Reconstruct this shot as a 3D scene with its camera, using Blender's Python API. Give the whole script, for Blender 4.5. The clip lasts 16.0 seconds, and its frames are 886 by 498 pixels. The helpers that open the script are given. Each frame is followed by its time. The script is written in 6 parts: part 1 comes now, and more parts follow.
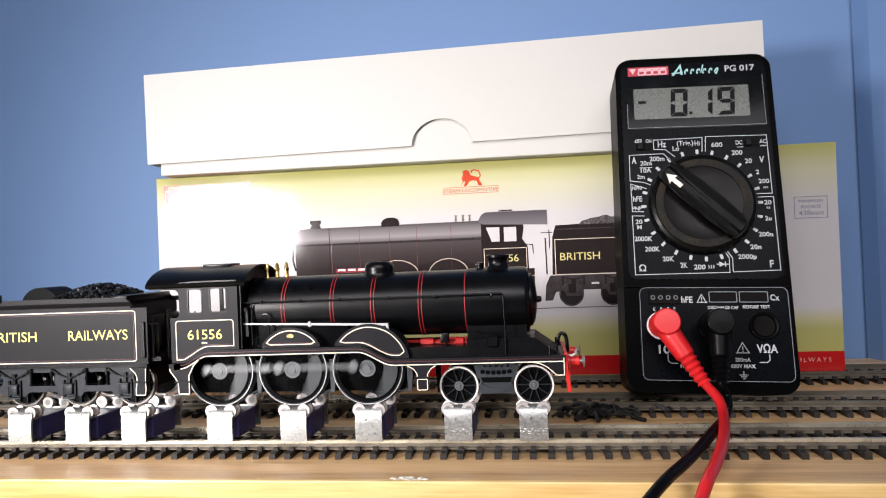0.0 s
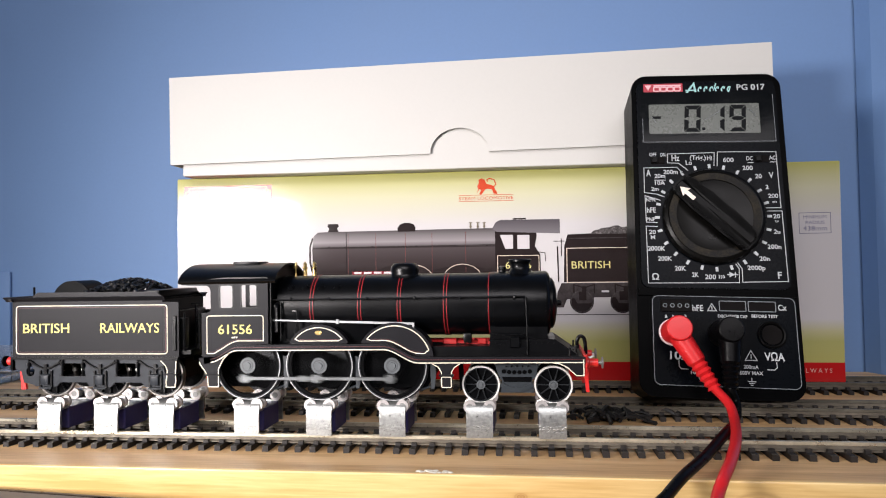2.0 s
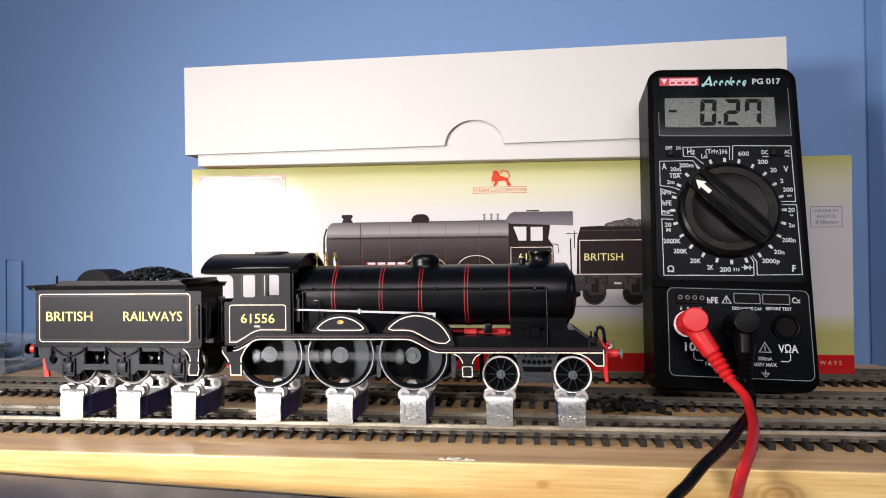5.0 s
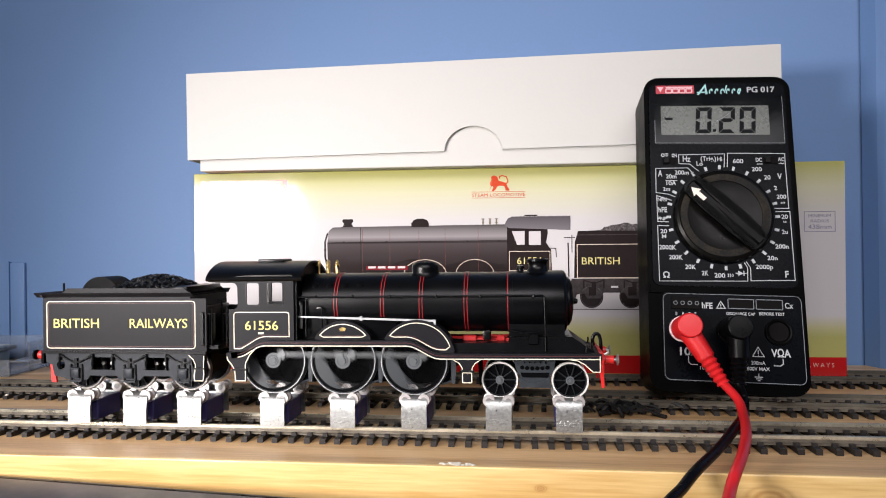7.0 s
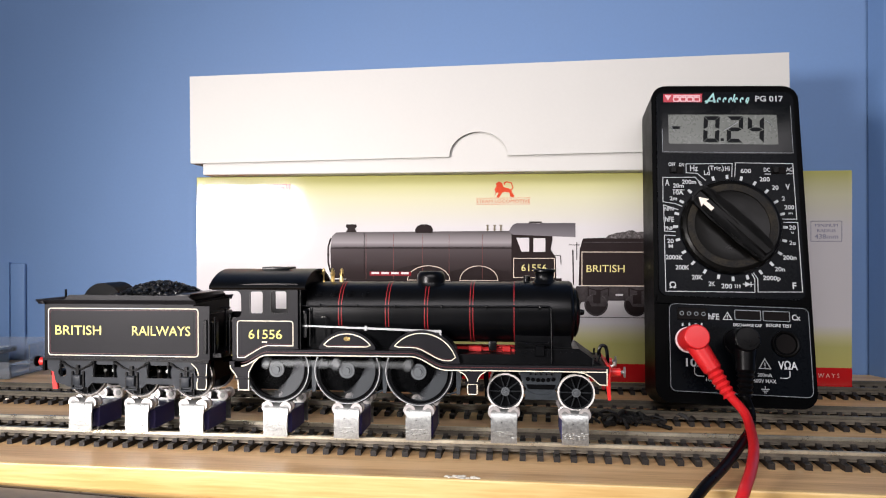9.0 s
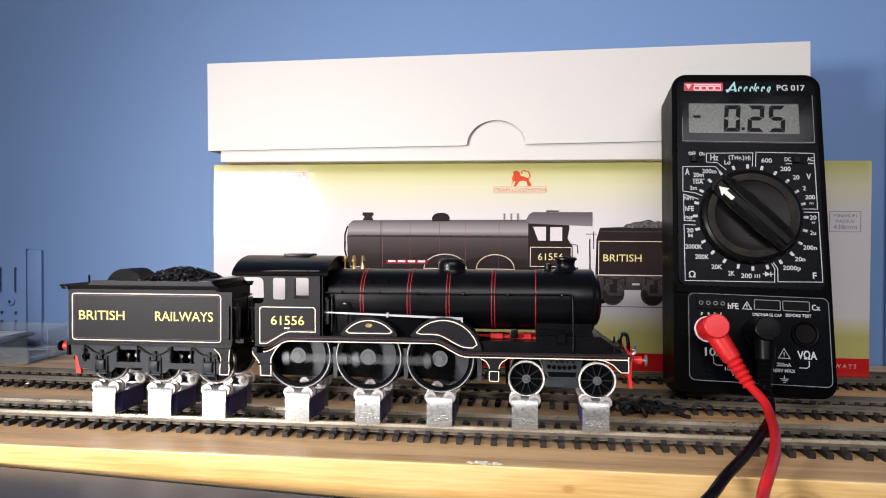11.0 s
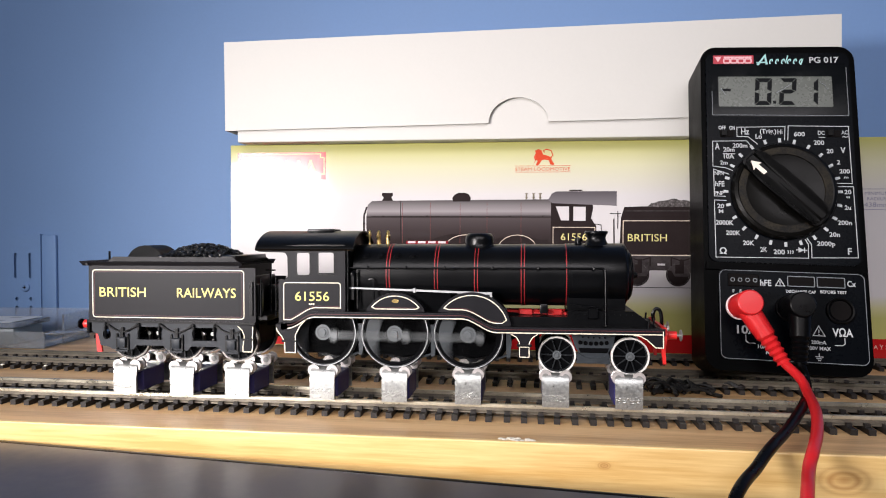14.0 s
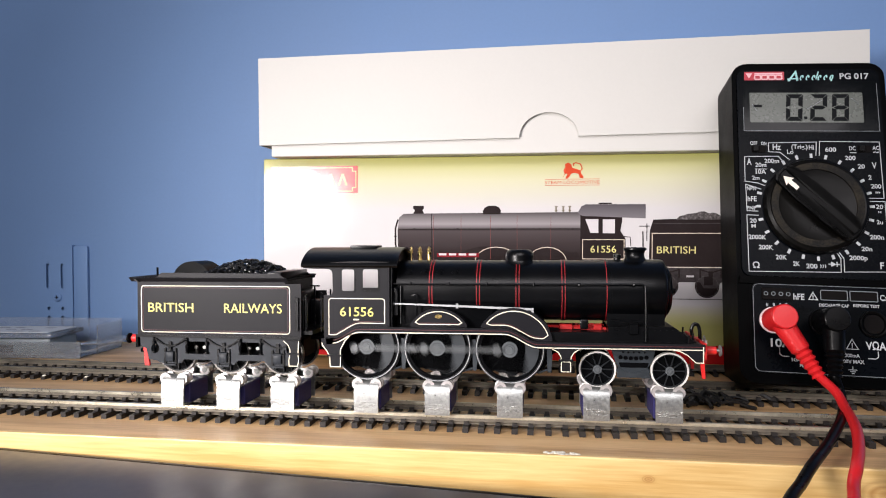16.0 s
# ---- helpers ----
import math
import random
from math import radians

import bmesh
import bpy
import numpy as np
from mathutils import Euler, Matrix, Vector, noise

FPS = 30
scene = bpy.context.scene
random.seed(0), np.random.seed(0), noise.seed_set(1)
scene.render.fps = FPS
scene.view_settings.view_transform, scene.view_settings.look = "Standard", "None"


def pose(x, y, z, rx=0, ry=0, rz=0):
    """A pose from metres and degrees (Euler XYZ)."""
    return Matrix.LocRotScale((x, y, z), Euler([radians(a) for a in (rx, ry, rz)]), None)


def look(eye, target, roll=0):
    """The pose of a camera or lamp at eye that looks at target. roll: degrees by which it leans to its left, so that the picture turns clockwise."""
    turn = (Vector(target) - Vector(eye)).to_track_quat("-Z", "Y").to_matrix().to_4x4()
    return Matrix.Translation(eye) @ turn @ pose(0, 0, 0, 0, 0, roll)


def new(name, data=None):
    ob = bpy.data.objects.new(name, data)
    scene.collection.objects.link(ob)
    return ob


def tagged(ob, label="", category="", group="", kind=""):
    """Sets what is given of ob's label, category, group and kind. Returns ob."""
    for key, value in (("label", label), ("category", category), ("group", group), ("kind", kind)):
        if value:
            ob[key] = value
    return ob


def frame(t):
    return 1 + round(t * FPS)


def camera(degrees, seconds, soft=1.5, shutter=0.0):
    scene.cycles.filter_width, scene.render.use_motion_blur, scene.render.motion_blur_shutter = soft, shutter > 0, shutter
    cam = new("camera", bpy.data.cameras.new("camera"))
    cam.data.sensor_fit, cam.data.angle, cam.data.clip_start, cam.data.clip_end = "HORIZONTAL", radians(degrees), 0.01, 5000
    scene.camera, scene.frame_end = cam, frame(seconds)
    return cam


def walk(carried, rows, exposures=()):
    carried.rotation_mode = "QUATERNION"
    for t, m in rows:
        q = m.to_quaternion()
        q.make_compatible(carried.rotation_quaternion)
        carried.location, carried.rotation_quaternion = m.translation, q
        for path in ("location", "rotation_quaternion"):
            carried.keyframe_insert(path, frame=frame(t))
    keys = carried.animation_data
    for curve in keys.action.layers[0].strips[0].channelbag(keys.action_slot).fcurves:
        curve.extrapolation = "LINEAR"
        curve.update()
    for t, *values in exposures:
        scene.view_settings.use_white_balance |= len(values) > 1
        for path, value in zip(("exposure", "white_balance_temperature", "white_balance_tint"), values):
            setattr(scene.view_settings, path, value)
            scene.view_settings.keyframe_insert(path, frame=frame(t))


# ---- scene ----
cam = camera(67.13, 16.0, soft=1.05, shutter=0.5)
PATH = [
    (0, (0.00338, 0.00952, 0.06786), (-0.2738, 1.9902, 0.0836), -2.44),
    (0.5, (0.00087, 0.00481, 0.06824), (-0.2476, 1.9889, 0.1091), -2.56),
    (1, (-0.00411, 0.00245, 0.06623), (-0.2461, 1.9871, 0.1155), -2.00),
    (1.5, (-0.00543, 0.00256, 0.06587), (-0.2590, 1.9860, 0.1061), -1.50),
    (2, (-0.00726, -0.00082, 0.06525), (-0.2590, 1.9827, 0.1135), -1.01),
    (2.5, (-0.01087, -0.00180, 0.06452), (-0.2704, 1.9811, 0.0897), -0.90),
    (3, (-0.00973, -0.00395, 0.06654), (-0.2631, 1.9798, 0.0880), -1.05),
    (3.5, (-0.01137, -0.00467, 0.06594), (-0.2674, 1.9787, 0.0921), -1.04),
    (4, (-0.01284, -0.00279, 0.06428), (-0.2659, 1.9809, 0.0926), -0.93),
    (4.5, (-0.01450, -0.00340, 0.06430), (-0.2621, 1.9810, 0.0913), -0.76),
    (5, (-0.01540, -0.00430, 0.06520), (-0.2598, 1.9806, 0.0878), -0.65),
    (5.5, (-0.01580, -0.00550, 0.06640), (-0.2582, 1.9797, 0.0836), -0.57),
    (6, (-0.01600, -0.00690, 0.06770), (-0.2574, 1.9784, 0.0795), -0.52),
    (6.5, (-0.01614, -0.00830, 0.06902), (-0.2576, 1.9771, 0.0765), -0.53),
    (7, (-0.01540, -0.00934, 0.07019), (-0.2546, 1.9763, 0.0766), -0.71),
    (7.5, (-0.01746, -0.01013, 0.07111), (-0.2545, 1.9757, 0.0820), -0.55),
    (8, (-0.01647, -0.00908, 0.07397), (-0.2534, 1.9768, 0.0843), -0.45),
    (8.5, (-0.01565, -0.00939, 0.07627), (-0.2499, 1.9768, 0.0921), -0.37),
    (9, (-0.01809, -0.00748, 0.07441), (-0.2551, 1.9784, 0.0755), -0.22),
    (9.5, (-0.02000, -0.00720, 0.07360), (-0.2636, 1.9779, 0.0610), -0.04),
    (10, (-0.02130, -0.00770, 0.07350), (-0.2691, 1.9768, 0.0519), 0.06),
    (10.5, (-0.02240, -0.00830, 0.07350), (-0.2728, 1.9758, 0.0473), 0.10),
    (11, (-0.02410, -0.00880, 0.07340), (-0.2763, 1.9750, 0.0456), 0.11),
    (11.5, (-0.02663, -0.00939, 0.07292), (-0.2813, 1.9741, 0.0447), 0.07),
    (12, (-0.03041, -0.00721, 0.06763), (-0.2885, 1.9759, 0.0451), 0.06),
    (12.5, (-0.03267, -0.00703, 0.06831), (-0.2933, 1.9757, 0.0381), 0.17),
    (13, (-0.03119, -0.00687, 0.06998), (-0.2967, 1.9751, 0.0330), 0.18),
    (13.5, (-0.03176, -0.00486, 0.06580), (-0.2946, 1.9775, 0.0315), 0.02),
    (14, (-0.03264, -0.00426, 0.06545), (-0.3022, 1.9771, 0.0246), -0.07),
    (14.5, (-0.03271, -0.00461, 0.06523), (-0.3072, 1.9759, 0.0160), -0.28),
    (15, (-0.03839, -0.00965, 0.06984), (-0.3150, 1.9705, 0.0196), -0.41),
    (15.5, (-0.04495, -0.01225, 0.07064), (-0.3292, 1.9670, 0.0292), -0.23),
    (16, (-0.04487, -0.01135, 0.07078), (-0.3326, 1.9676, 0.0372), -0.19),
]
walk(cam, [(t, look(eye, target, roll)) for t, eye, target, roll in PATH], [(0, 0.12), (0.5, 0.08), (1.5, 0.02), (3.0, 0.0), (16, 0.0)])

# ---------------------------------------------------------------- light
world = bpy.data.worlds.new("room_world")
scene.world = world
world.use_nodes = True
world.node_tree.nodes["Background"].inputs[0].default_value = (0.62, 0.72, 0.9, 1)
world.node_tree.nodes["Background"].inputs[1].default_value = 0.06


def area_lamp(name, eye, target, w, h, watts, colour, spread=180):
    data = bpy.data.lights.new(name, "AREA")
    data.shape, data.size, data.size_y, data.energy, data.color = "RECTANGLE", w, h, watts, colour
    data.spread = radians(spread)
    ob = new(name, data)
    ob.matrix_world = look(eye, target)
    return ob


LAMP_WATTS, ROOM_WATTS = 0.72, 13.2
area_lamp("work_lamp", (-0.386, -0.19, 0.118), (-0.10, 0.26, 0.045), 0.15, 0.075, LAMP_WATTS, (1.0, 0.935, 0.92), 66)
area_lamp("room_lamp", (0.02, -0.92, 0.76), (0.03, 0.33, 0.06), 1.3, 0.4, ROOM_WATTS, (1.0, 0.945, 0.975))

# ---------------------------------------------------------------- materials


def mat(name, base, rough=0.5, metal=0.0, vary=0.12, scale=60.0, bump=0.0, fine=900.0, rough_vary=0.08, coat=0.0, stretch=(1, 1, 1), spec=0.5, span=(0.4, 1.1)):
    """A procedural surface: broad and fine variation of colour and roughness, fine relief."""
    m = bpy.data.materials.new(name)
    m.use_nodes = True
    nt = m.node_tree
    b = nt.nodes["Principled BSDF"]
    b.inputs["Metallic"].default_value = metal
    b.inputs["Coat Weight"].default_value = coat
    b.inputs["Specular IOR Level"].default_value = spec
    tc = nt.nodes.new("ShaderNodeTexCoord")
    mp = nt.nodes.new("ShaderNodeMapping")
    mp.inputs["Scale"].default_value = stretch
    nt.links.new(tc.outputs["Object"], mp.inputs[0])
    broad, tiny = nt.nodes.new("ShaderNodeTexNoise"), nt.nodes.new("ShaderNodeTexNoise")
    broad.inputs["Scale"].default_value, tiny.inputs["Scale"].default_value = scale, fine
    broad.inputs["Detail"].default_value = 4.0
    for n in (broad, tiny):
        nt.links.new(mp.outputs[0], n.inputs["Vector"])
    add = nt.nodes.new("ShaderNodeMath")
    add.operation = "ADD"
    nt.links.new(broad.outputs["Fac"], add.inputs[0])
    half = nt.nodes.new("ShaderNodeMath")
    half.operation = "MULTIPLY"
    half.inputs[1].default_value = 0.5
    nt.links.new(tiny.outputs["Fac"], half.inputs[0])
    nt.links.new(half.outputs[0], add.inputs[1])
    mr = nt.nodes.new("ShaderNodeMapRange")
    mr.inputs["From Min"].default_value, mr.inputs["From Max"].default_value = span
    nt.links.new(add.outputs[0], mr.inputs["Value"])
    mix = nt.nodes.new("ShaderNodeMix")
    mix.data_type = "RGBA"
    mix.inputs["A"].default_value = (*[c * (1 - vary) for c in base], 1)
    mix.inputs["B"].default_value = (*[min(1, c * (1 + vary)) for c in base], 1)
    nt.links.new(mr.outputs[0], mix.inputs["Factor"])
    nt.links.new(mix.outputs["Result"], b.inputs["Base Color"])
    rr = nt.nodes.new("ShaderNodeMapRange")
    rr.inputs["To Min"].default_value, rr.inputs["To Max"].default_value = max(0.02, rough - rough_vary), min(1, rough + rough_vary)
    nt.links.new(mr.outputs[0], rr.inputs["Value"])
    nt.links.new(rr.outputs[0], b.inputs["Roughness"])
    if bump:
        bp = nt.nodes.new("ShaderNodeBump")
        bp.inputs["Strength"].default_value, bp.inputs["Distance"].default_value = bump, 0.0004
        nt.links.new(add.outputs[0], bp.inputs["Height"])
        nt.links.new(bp.outputs[0], b.inputs["Normal"])
    return m


def ramp_mat(name, stops, rough, axis="Z", coat=0.0, span=1.0, low=0.0, bump=0.0):
    """Printed gradient along one local axis: stops are (place in mm, colour)."""
    m = mat(name, (0.8, 0.8, 0.8), rough, vary=0.02, scale=30, coat=coat, rough_vary=0.03, bump=bump, fine=70)
    nt = m.node_tree
    b = nt.nodes["Principled BSDF"]
    tc = nt.nodes["Texture Coordinate"]
    sep = nt.nodes.new("ShaderNodeSeparateXYZ")
    nt.links.new(tc.outputs["Object"], sep.inputs[0])
    lo, hi = stops[0][0], stops[-1][0]
    mr = nt.nodes.new("ShaderNodeMapRange")
    mr.inputs["From Min"].default_value, mr.inputs["From Max"].default_value = lo / 1000, hi / 1000
    nt.links.new(sep.outputs[axis], mr.inputs["Value"])
    cr = nt.nodes.new("ShaderNodeValToRGB")
    els = cr.color_ramp.elements
    for k, (p, c) in enumerate(stops):
        e = els[k] if k < 2 else els.new((p - lo) / (hi - lo))
        e.position, e.color = (p - lo) / (hi - lo), (*c, 1)
    nt.links.new(mr.outputs[0], cr.inputs[0])
    nt.links.new(cr.outputs[0], b.inputs["Base Color"])
    return m


KNOTS = ((0.0596, -0.0070, 0.0062), (-0.0107, -0.0060, 0.0016), (-0.115, -0.021, 0.004), (-0.262, -0.010, 0.003))


def wood_mat(name, dark, pale, rough, ring=26.0, knots=False, bump=0.15):
    """Wood with grain along x, streaks of two sizes and, for pine, knots."""
    m = bpy.data.materials.new(name)
    m.use_nodes = True
    nt = m.node_tree
    b = nt.nodes["Principled BSDF"]
    b.inputs["Roughness"].default_value = rough
    tc = nt.nodes.new("ShaderNodeTexCoord")
    mp = nt.nodes.new("ShaderNodeMapping")
    mp.inputs["Scale"].default_value = (1.5, 22, 22)
    nt.links.new(tc.outputs["Object"], mp.inputs[0])
    n1, n2 = nt.nodes.new("ShaderNodeTexNoise"), nt.nodes.new("ShaderNodeTexNoise")
    n1.inputs["Scale"].default_value, n1.inputs["Detail"].default_value, n1.inputs["Distortion"].default_value = ring / 4, 6, 0.6
    mp2 = nt.nodes.new("ShaderNodeMapping")
    mp2.inputs["Scale"].default_value = (14, 260, 260)
    nt.links.new(tc.outputs["Object"], mp2.inputs[0])
    n2.inputs["Scale"].default_value, n2.inputs["Detail"].default_value = 4.0, 5
    nt.links.new(mp.outputs[0], n1.inputs["Vector"])
    nt.links.new(mp2.outputs[0], n2.inputs["Vector"])
    mixf = nt.nodes.new("ShaderNodeMath")
    mixf.operation = "MULTIPLY_ADD"
    mixf.inputs[1].default_value = 0.55
    nt.links.new(n2.outputs["Fac"], mixf.inputs[0])
    nt.links.new(n1.outputs["Fac"], mixf.inputs[2])
    cr = nt.nodes.new("ShaderNodeValToRGB")
    cr.color_ramp.elements[0].position, cr.color_ramp.elements[0].color = 0.56, (*dark, 1)
    cr.color_ramp.elements[1].position, cr.color_ramp.elements[1].color = 0.92, (*pale, 1)
    nt.links.new(mixf.outputs[0], cr.inputs[0])
    out = cr.outputs[0]
    if knots:
        for kx, kz, size in KNOTS:
            mp3 = nt.nodes.new("ShaderNodeMapping")
            mp3.vector_type = "TEXTURE"
            mp3.inputs["Location"].default_value = (kx, 0.2066, kz)
            mp3.inputs["Scale"].default_value = (size * 1.7, size * 3, size)
            nt.links.new(tc.outputs["Object"], mp3.inputs[0])
            wob = nt.nodes.new("ShaderNodeMix")
            wob.data_type = "VECTOR"
            wob.inputs["Factor"].default_value = 0.14
            nt.links.new(mp3.outputs[0], wob.inputs["A"])
            nt.links.new(n1.outputs["Color"], wob.inputs["B"])
            dist = nt.nodes.new("ShaderNodeVectorMath")
            dist.operation = "LENGTH"
            nt.links.new(wob.outputs["Result"], dist.inputs[0])
            kr = nt.nodes.new("ShaderNodeValToRGB")
            els = kr.color_ramp.elements
            els[0].position, els[0].color = 0.0, (0.75, 0.75, 0.75, 1)
            els[1].position, els[1].color = 1.0, (0, 0, 0, 1)
            for pos, v in ((0.22, 0.35), (0.34, 0.7), (0.46, 0.2), (0.58, 0.45), (0.7, 0.1)):
                e = els.new(pos)
                e.color = (v, v, v, 1)
            nt.links.new(dist.outputs["Value"], kr.inputs[0])
            mx = nt.nodes.new("ShaderNodeMix")
            mx.data_type = "RGBA"
            mx.inputs["B"].default_value = (0.33, 0.14, 0.035, 1)
            nt.links.new(kr.outputs[0], mx.inputs["Factor"])
            nt.links.new(out, mx.inputs["A"])
            out = mx.outputs["Result"]
    nt.links.new(out, b.inputs["Base Color"])
    bp = nt.nodes.new("ShaderNodeBump")
    bp.inputs["Strength"].default_value, bp.inputs["Distance"].default_value = bump, 0.0005
    nt.links.new(mixf.outputs[0], bp.inputs["Height"])
    nt.links.new(bp.outputs[0], b.inputs["Normal"])
    return m


def clear_mat(name, tint, rough):
    m = bpy.data.materials.new(name)
    m.use_nodes = True
    b = m.node_tree.nodes["Principled BSDF"]
    b.inputs["Base Color"].default_value = (*tint, 1)
    b.inputs["Roughness"].default_value = rough
    b.inputs["Transmission Weight"].default_value = 0.88
    b.inputs["IOR"].default_value = 1.2
    return m


PALE = mat("pale_room_paint", (0.20, 0.19, 0.18), 0.7, vary=0.05, scale=12)
BLUE = mat("blue_wall_paint", (0.14, 0.25, 0.47), 0.6, vary=0.05, scale=12, bump=0.12, fine=500)
PLY = wood_mat("plywood_top", (0.46, 0.265, 0.115), (0.72, 0.47, 0.23), 0.40, bump=0.12)
PINE = wood_mat("varnished_pine", (0.60, 0.365, 0.125), (0.80, 0.575, 0.255), 0.32, knots=True, bump=0.3)
TABLE = mat("charcoal_table", (0.040, 0.041, 0.054), 0.40, spec=0.8, span=(0.55, 0.95), vary=0.4, scale=25, bump=0.1, fine=260)
RAIL = mat("nickel_rail", (0.62, 0.575, 0.455), 0.32, 0.78, vary=0.3, scale=90, rough_vary=0.12)
# web below the rail head, base lowered further to hold shade around the locomotive
RAILWEB = mat("rail_web", (0.17, 0.15, 0.12), 0.42, 0.5, vary=0.35, scale=90, rough_vary=0.12)
# nickel rail again, with the shade behind the locomotive put into its colour
RAIL_SHADED = mat("shaded_rail", (0.13, 0.12, 0.095), 0.45, 0.5, vary=0.35, scale=90, rough_vary=0.12)
SLEEPER = mat("dark_brown_sleeper", (0.010, 0.0075, 0.0065), 0.6, vary=0.3, scale=300, bump=0.2)
BLACK = mat("satin_black_paint", (0.0012, 0.0014, 0.0019), 0.31, spec=0.23, vary=0.2, scale=120, rough_vary=0.05, bump=0.05, fine=2500)
CABPAINT = mat("lined_black_panel", (0.0108, 0.0106, 0.0128), 0.42, spec=0.12, vary=0.12, scale=120, rough_vary=0.05)
FRAMEBLACK = mat("frame_black", (0.0018, 0.0020, 0.0025), 0.45, spec=0.04, vary=0.25, scale=200)
BOGIEGREY = mat("bogie_grey", (0.022, 0.028, 0.034), 0.42, vary=0.25, scale=200)
HUBGREY = mat("hub_grey", (0.085, 0.095, 0.102), 0.42, vary=0.15, scale=300)
WEIGHT = mat("counterweight_grey", (0.034, 0.039, 0.044), 0.34, vary=0.15, scale=300)
DULLTYRE = mat("dull_tyre", (0.30, 0.30, 0.29), 0.34, 0.6, vary=0.15, scale=300)
INSIDERED = mat("inside_red", (0.34, 0.008, 0.008), 0.45, vary=0.15, scale=300)
TENDERFRAME = mat("tender_frame_grey", (0.020, 0.0235, 0.029), 0.40, vary=0.2, scale=200, spec=0.2)
STEEL = mat("bright_steel", (0.82, 0.80, 0.76), 0.3, 0.25, vary=0.15, scale=300)
RODSTEEL = mat("rod_steel", (0.17, 0.18, 0.185), 0.36, 0.7, vary=0.12, scale=300)
RODGREY = mat("reversing_rod_grey", (0.40, 0.41, 0.42), 0.45, 0.3, vary=0.1, scale=300)
CREAM = mat("cream_lining", (0.80, 0.74, 0.58), 0.5, vary=0.05)
REDLINE = mat("red_lining", (0.28, 0.014, 0.018), 0.4, vary=0.1)
REDTHIN = mat("dark_red_lining", (0.075, 0.012, 0.014), 0.45, vary=0.1)
WHEELDARK = mat("wheel_dark", (0.016, 0.018, 0.020), 0.30, spec=0.2, vary=0.25, scale=300)
REDPAINT = mat("red_buffer_paint", (0.62, 0.02, 0.018), 0.38, vary=0.15, scale=300)
YELLOW = mat("yellow_lettering", (0.74, 0.66, 0.16), 0.5, vary=0.04)
BRASS = mat("brass", (0.75, 0.55, 0.22), 0.28, 1.0, vary=0.15, scale=300)
COAL = mat("coal", (0.003, 0.003, 0.0034), 0.3, vary=0.4, scale=500, bump=0.5, fine=1800)
ZINC = mat("galvanised_plate", (0.36, 0.37, 0.36), 0.38, 0.86, span=(0.5, 1.0), vary=0.2, scale=900, bump=0.18, fine=2600, rough_vary=0.12)
TYREDARK = mat("dark_steel_tyre", (0.035, 0.037, 0.04), 0.3, 0.4, vary=0.2, scale=300)
HUBDARK = mat("hub_groove_grey", (0.05, 0.056, 0.062), 0.42, vary=0.15, scale=300)
ROLLER = mat("roller_metal", (0.60, 0.57, 0.56), 0.34, 0.6, vary=0.15, scale=300)
INDIGO = mat("indigo_block", (0.022, 0.02, 0.10), 0.45, vary=0.2, scale=150)
CARD = mat("white_card", (0.585, 0.575, 0.545), 0.55, vary=0.025, scale=18, bump=0.05, fine=700)
CARDEDGE = mat("card_edge", (0.62, 0.58, 0.48), 0.7, vary=0.08)
PRINT = ramp_mat("printed_box_front", [(-3, (0.48, 0.46, 0.17)), (10, (0.46, 0.44, 0.15)), (18, (0.43, 0.42, 0.15)), (23, (0.52, 0.50, 0.28)), (29, (0.60, 0.58, 0.588)), (79, (0.61, 0.588, 0.593)), (95, (0.62, 0.605, 0.42)), (107.6, (0.47, 0.455, 0.14))], 0.085, coat=0.3, bump=0.22)
BOXRED = mat("printed_red", (0.50, 0.012, 0.014), 0.2, vary=0.05, coat=0.5)
GOLDLINE = mat("printed_gold", (0.70, 0.55, 0.25), 0.25, vary=0.05)
PRINTBLACK = mat("printed_dark", (0.024, 0.018, 0.018), 0.09, vary=0.15, scale=80)
PRINTBOILER = ramp_mat("printed_boiler", [(44, (0.016, 0.012, 0.012)), (55, (0.028, 0.021, 0.021)), (61, (0.046, 0.036, 0.037)), (67.4, (0.075, 0.062, 0.064)), (68.0, (0.022, 0.017, 0.017)), (68.6, (0.12, 0.105, 0.11)), (71.0, (0.30, 0.275, 0.285)), (75.0, (0.17, 0.155, 0.16)), (77.0, (0.09, 0.08, 0.082)), (77.8, (0.02, 0.018, 0.018))], 0.09)
PRINTFRAME = mat("printed_frame_grey", (0.055, 0.047, 0.048), 0.12, vary=0.5, scale=260, fine=900)
PRINTROOF = ramp_mat("printed_roof", [(73, (0.20, 0.185, 0.20)), (81, (0.10, 0.09, 0.10))], 0.09)
PRINTCREAM = mat("printed_cream", (0.66, 0.55, 0.45), 0.25, vary=0.05)
PRINTPALE = mat("printed_pale", (0.60, 0.57, 0.585), 0.2, vary=0.02)
PRINTGREY = mat("printed_grey_text", (0.20, 0.20, 0.30), 0.3, vary=0.05)
CASE = mat("meter_case_black", (0.0008, 0.0009, 0.0011), 0.36, spec=0.022, vary=0.15, scale=80, bump=0.12, fine=2200)
FACE = mat("meter_face_black", (0.0013, 0.0021, 0.0034), 0.28, spec=0.045, vary=0.12, scale=60)
KNOB = mat("meter_knob_black", (0.0030, 0.0028, 0.0024), 0.36, spec=0.12, vary=0.7, scale=60, bump=0.15, fine=900, rough_vary=0.12)
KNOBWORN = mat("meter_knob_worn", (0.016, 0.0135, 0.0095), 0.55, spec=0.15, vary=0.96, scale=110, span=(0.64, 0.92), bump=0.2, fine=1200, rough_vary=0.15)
KNOBEDGE = mat("meter_knob_grip", (0.0018, 0.0018, 0.0018), 0.38, spec=0.10, vary=0.2, scale=90)
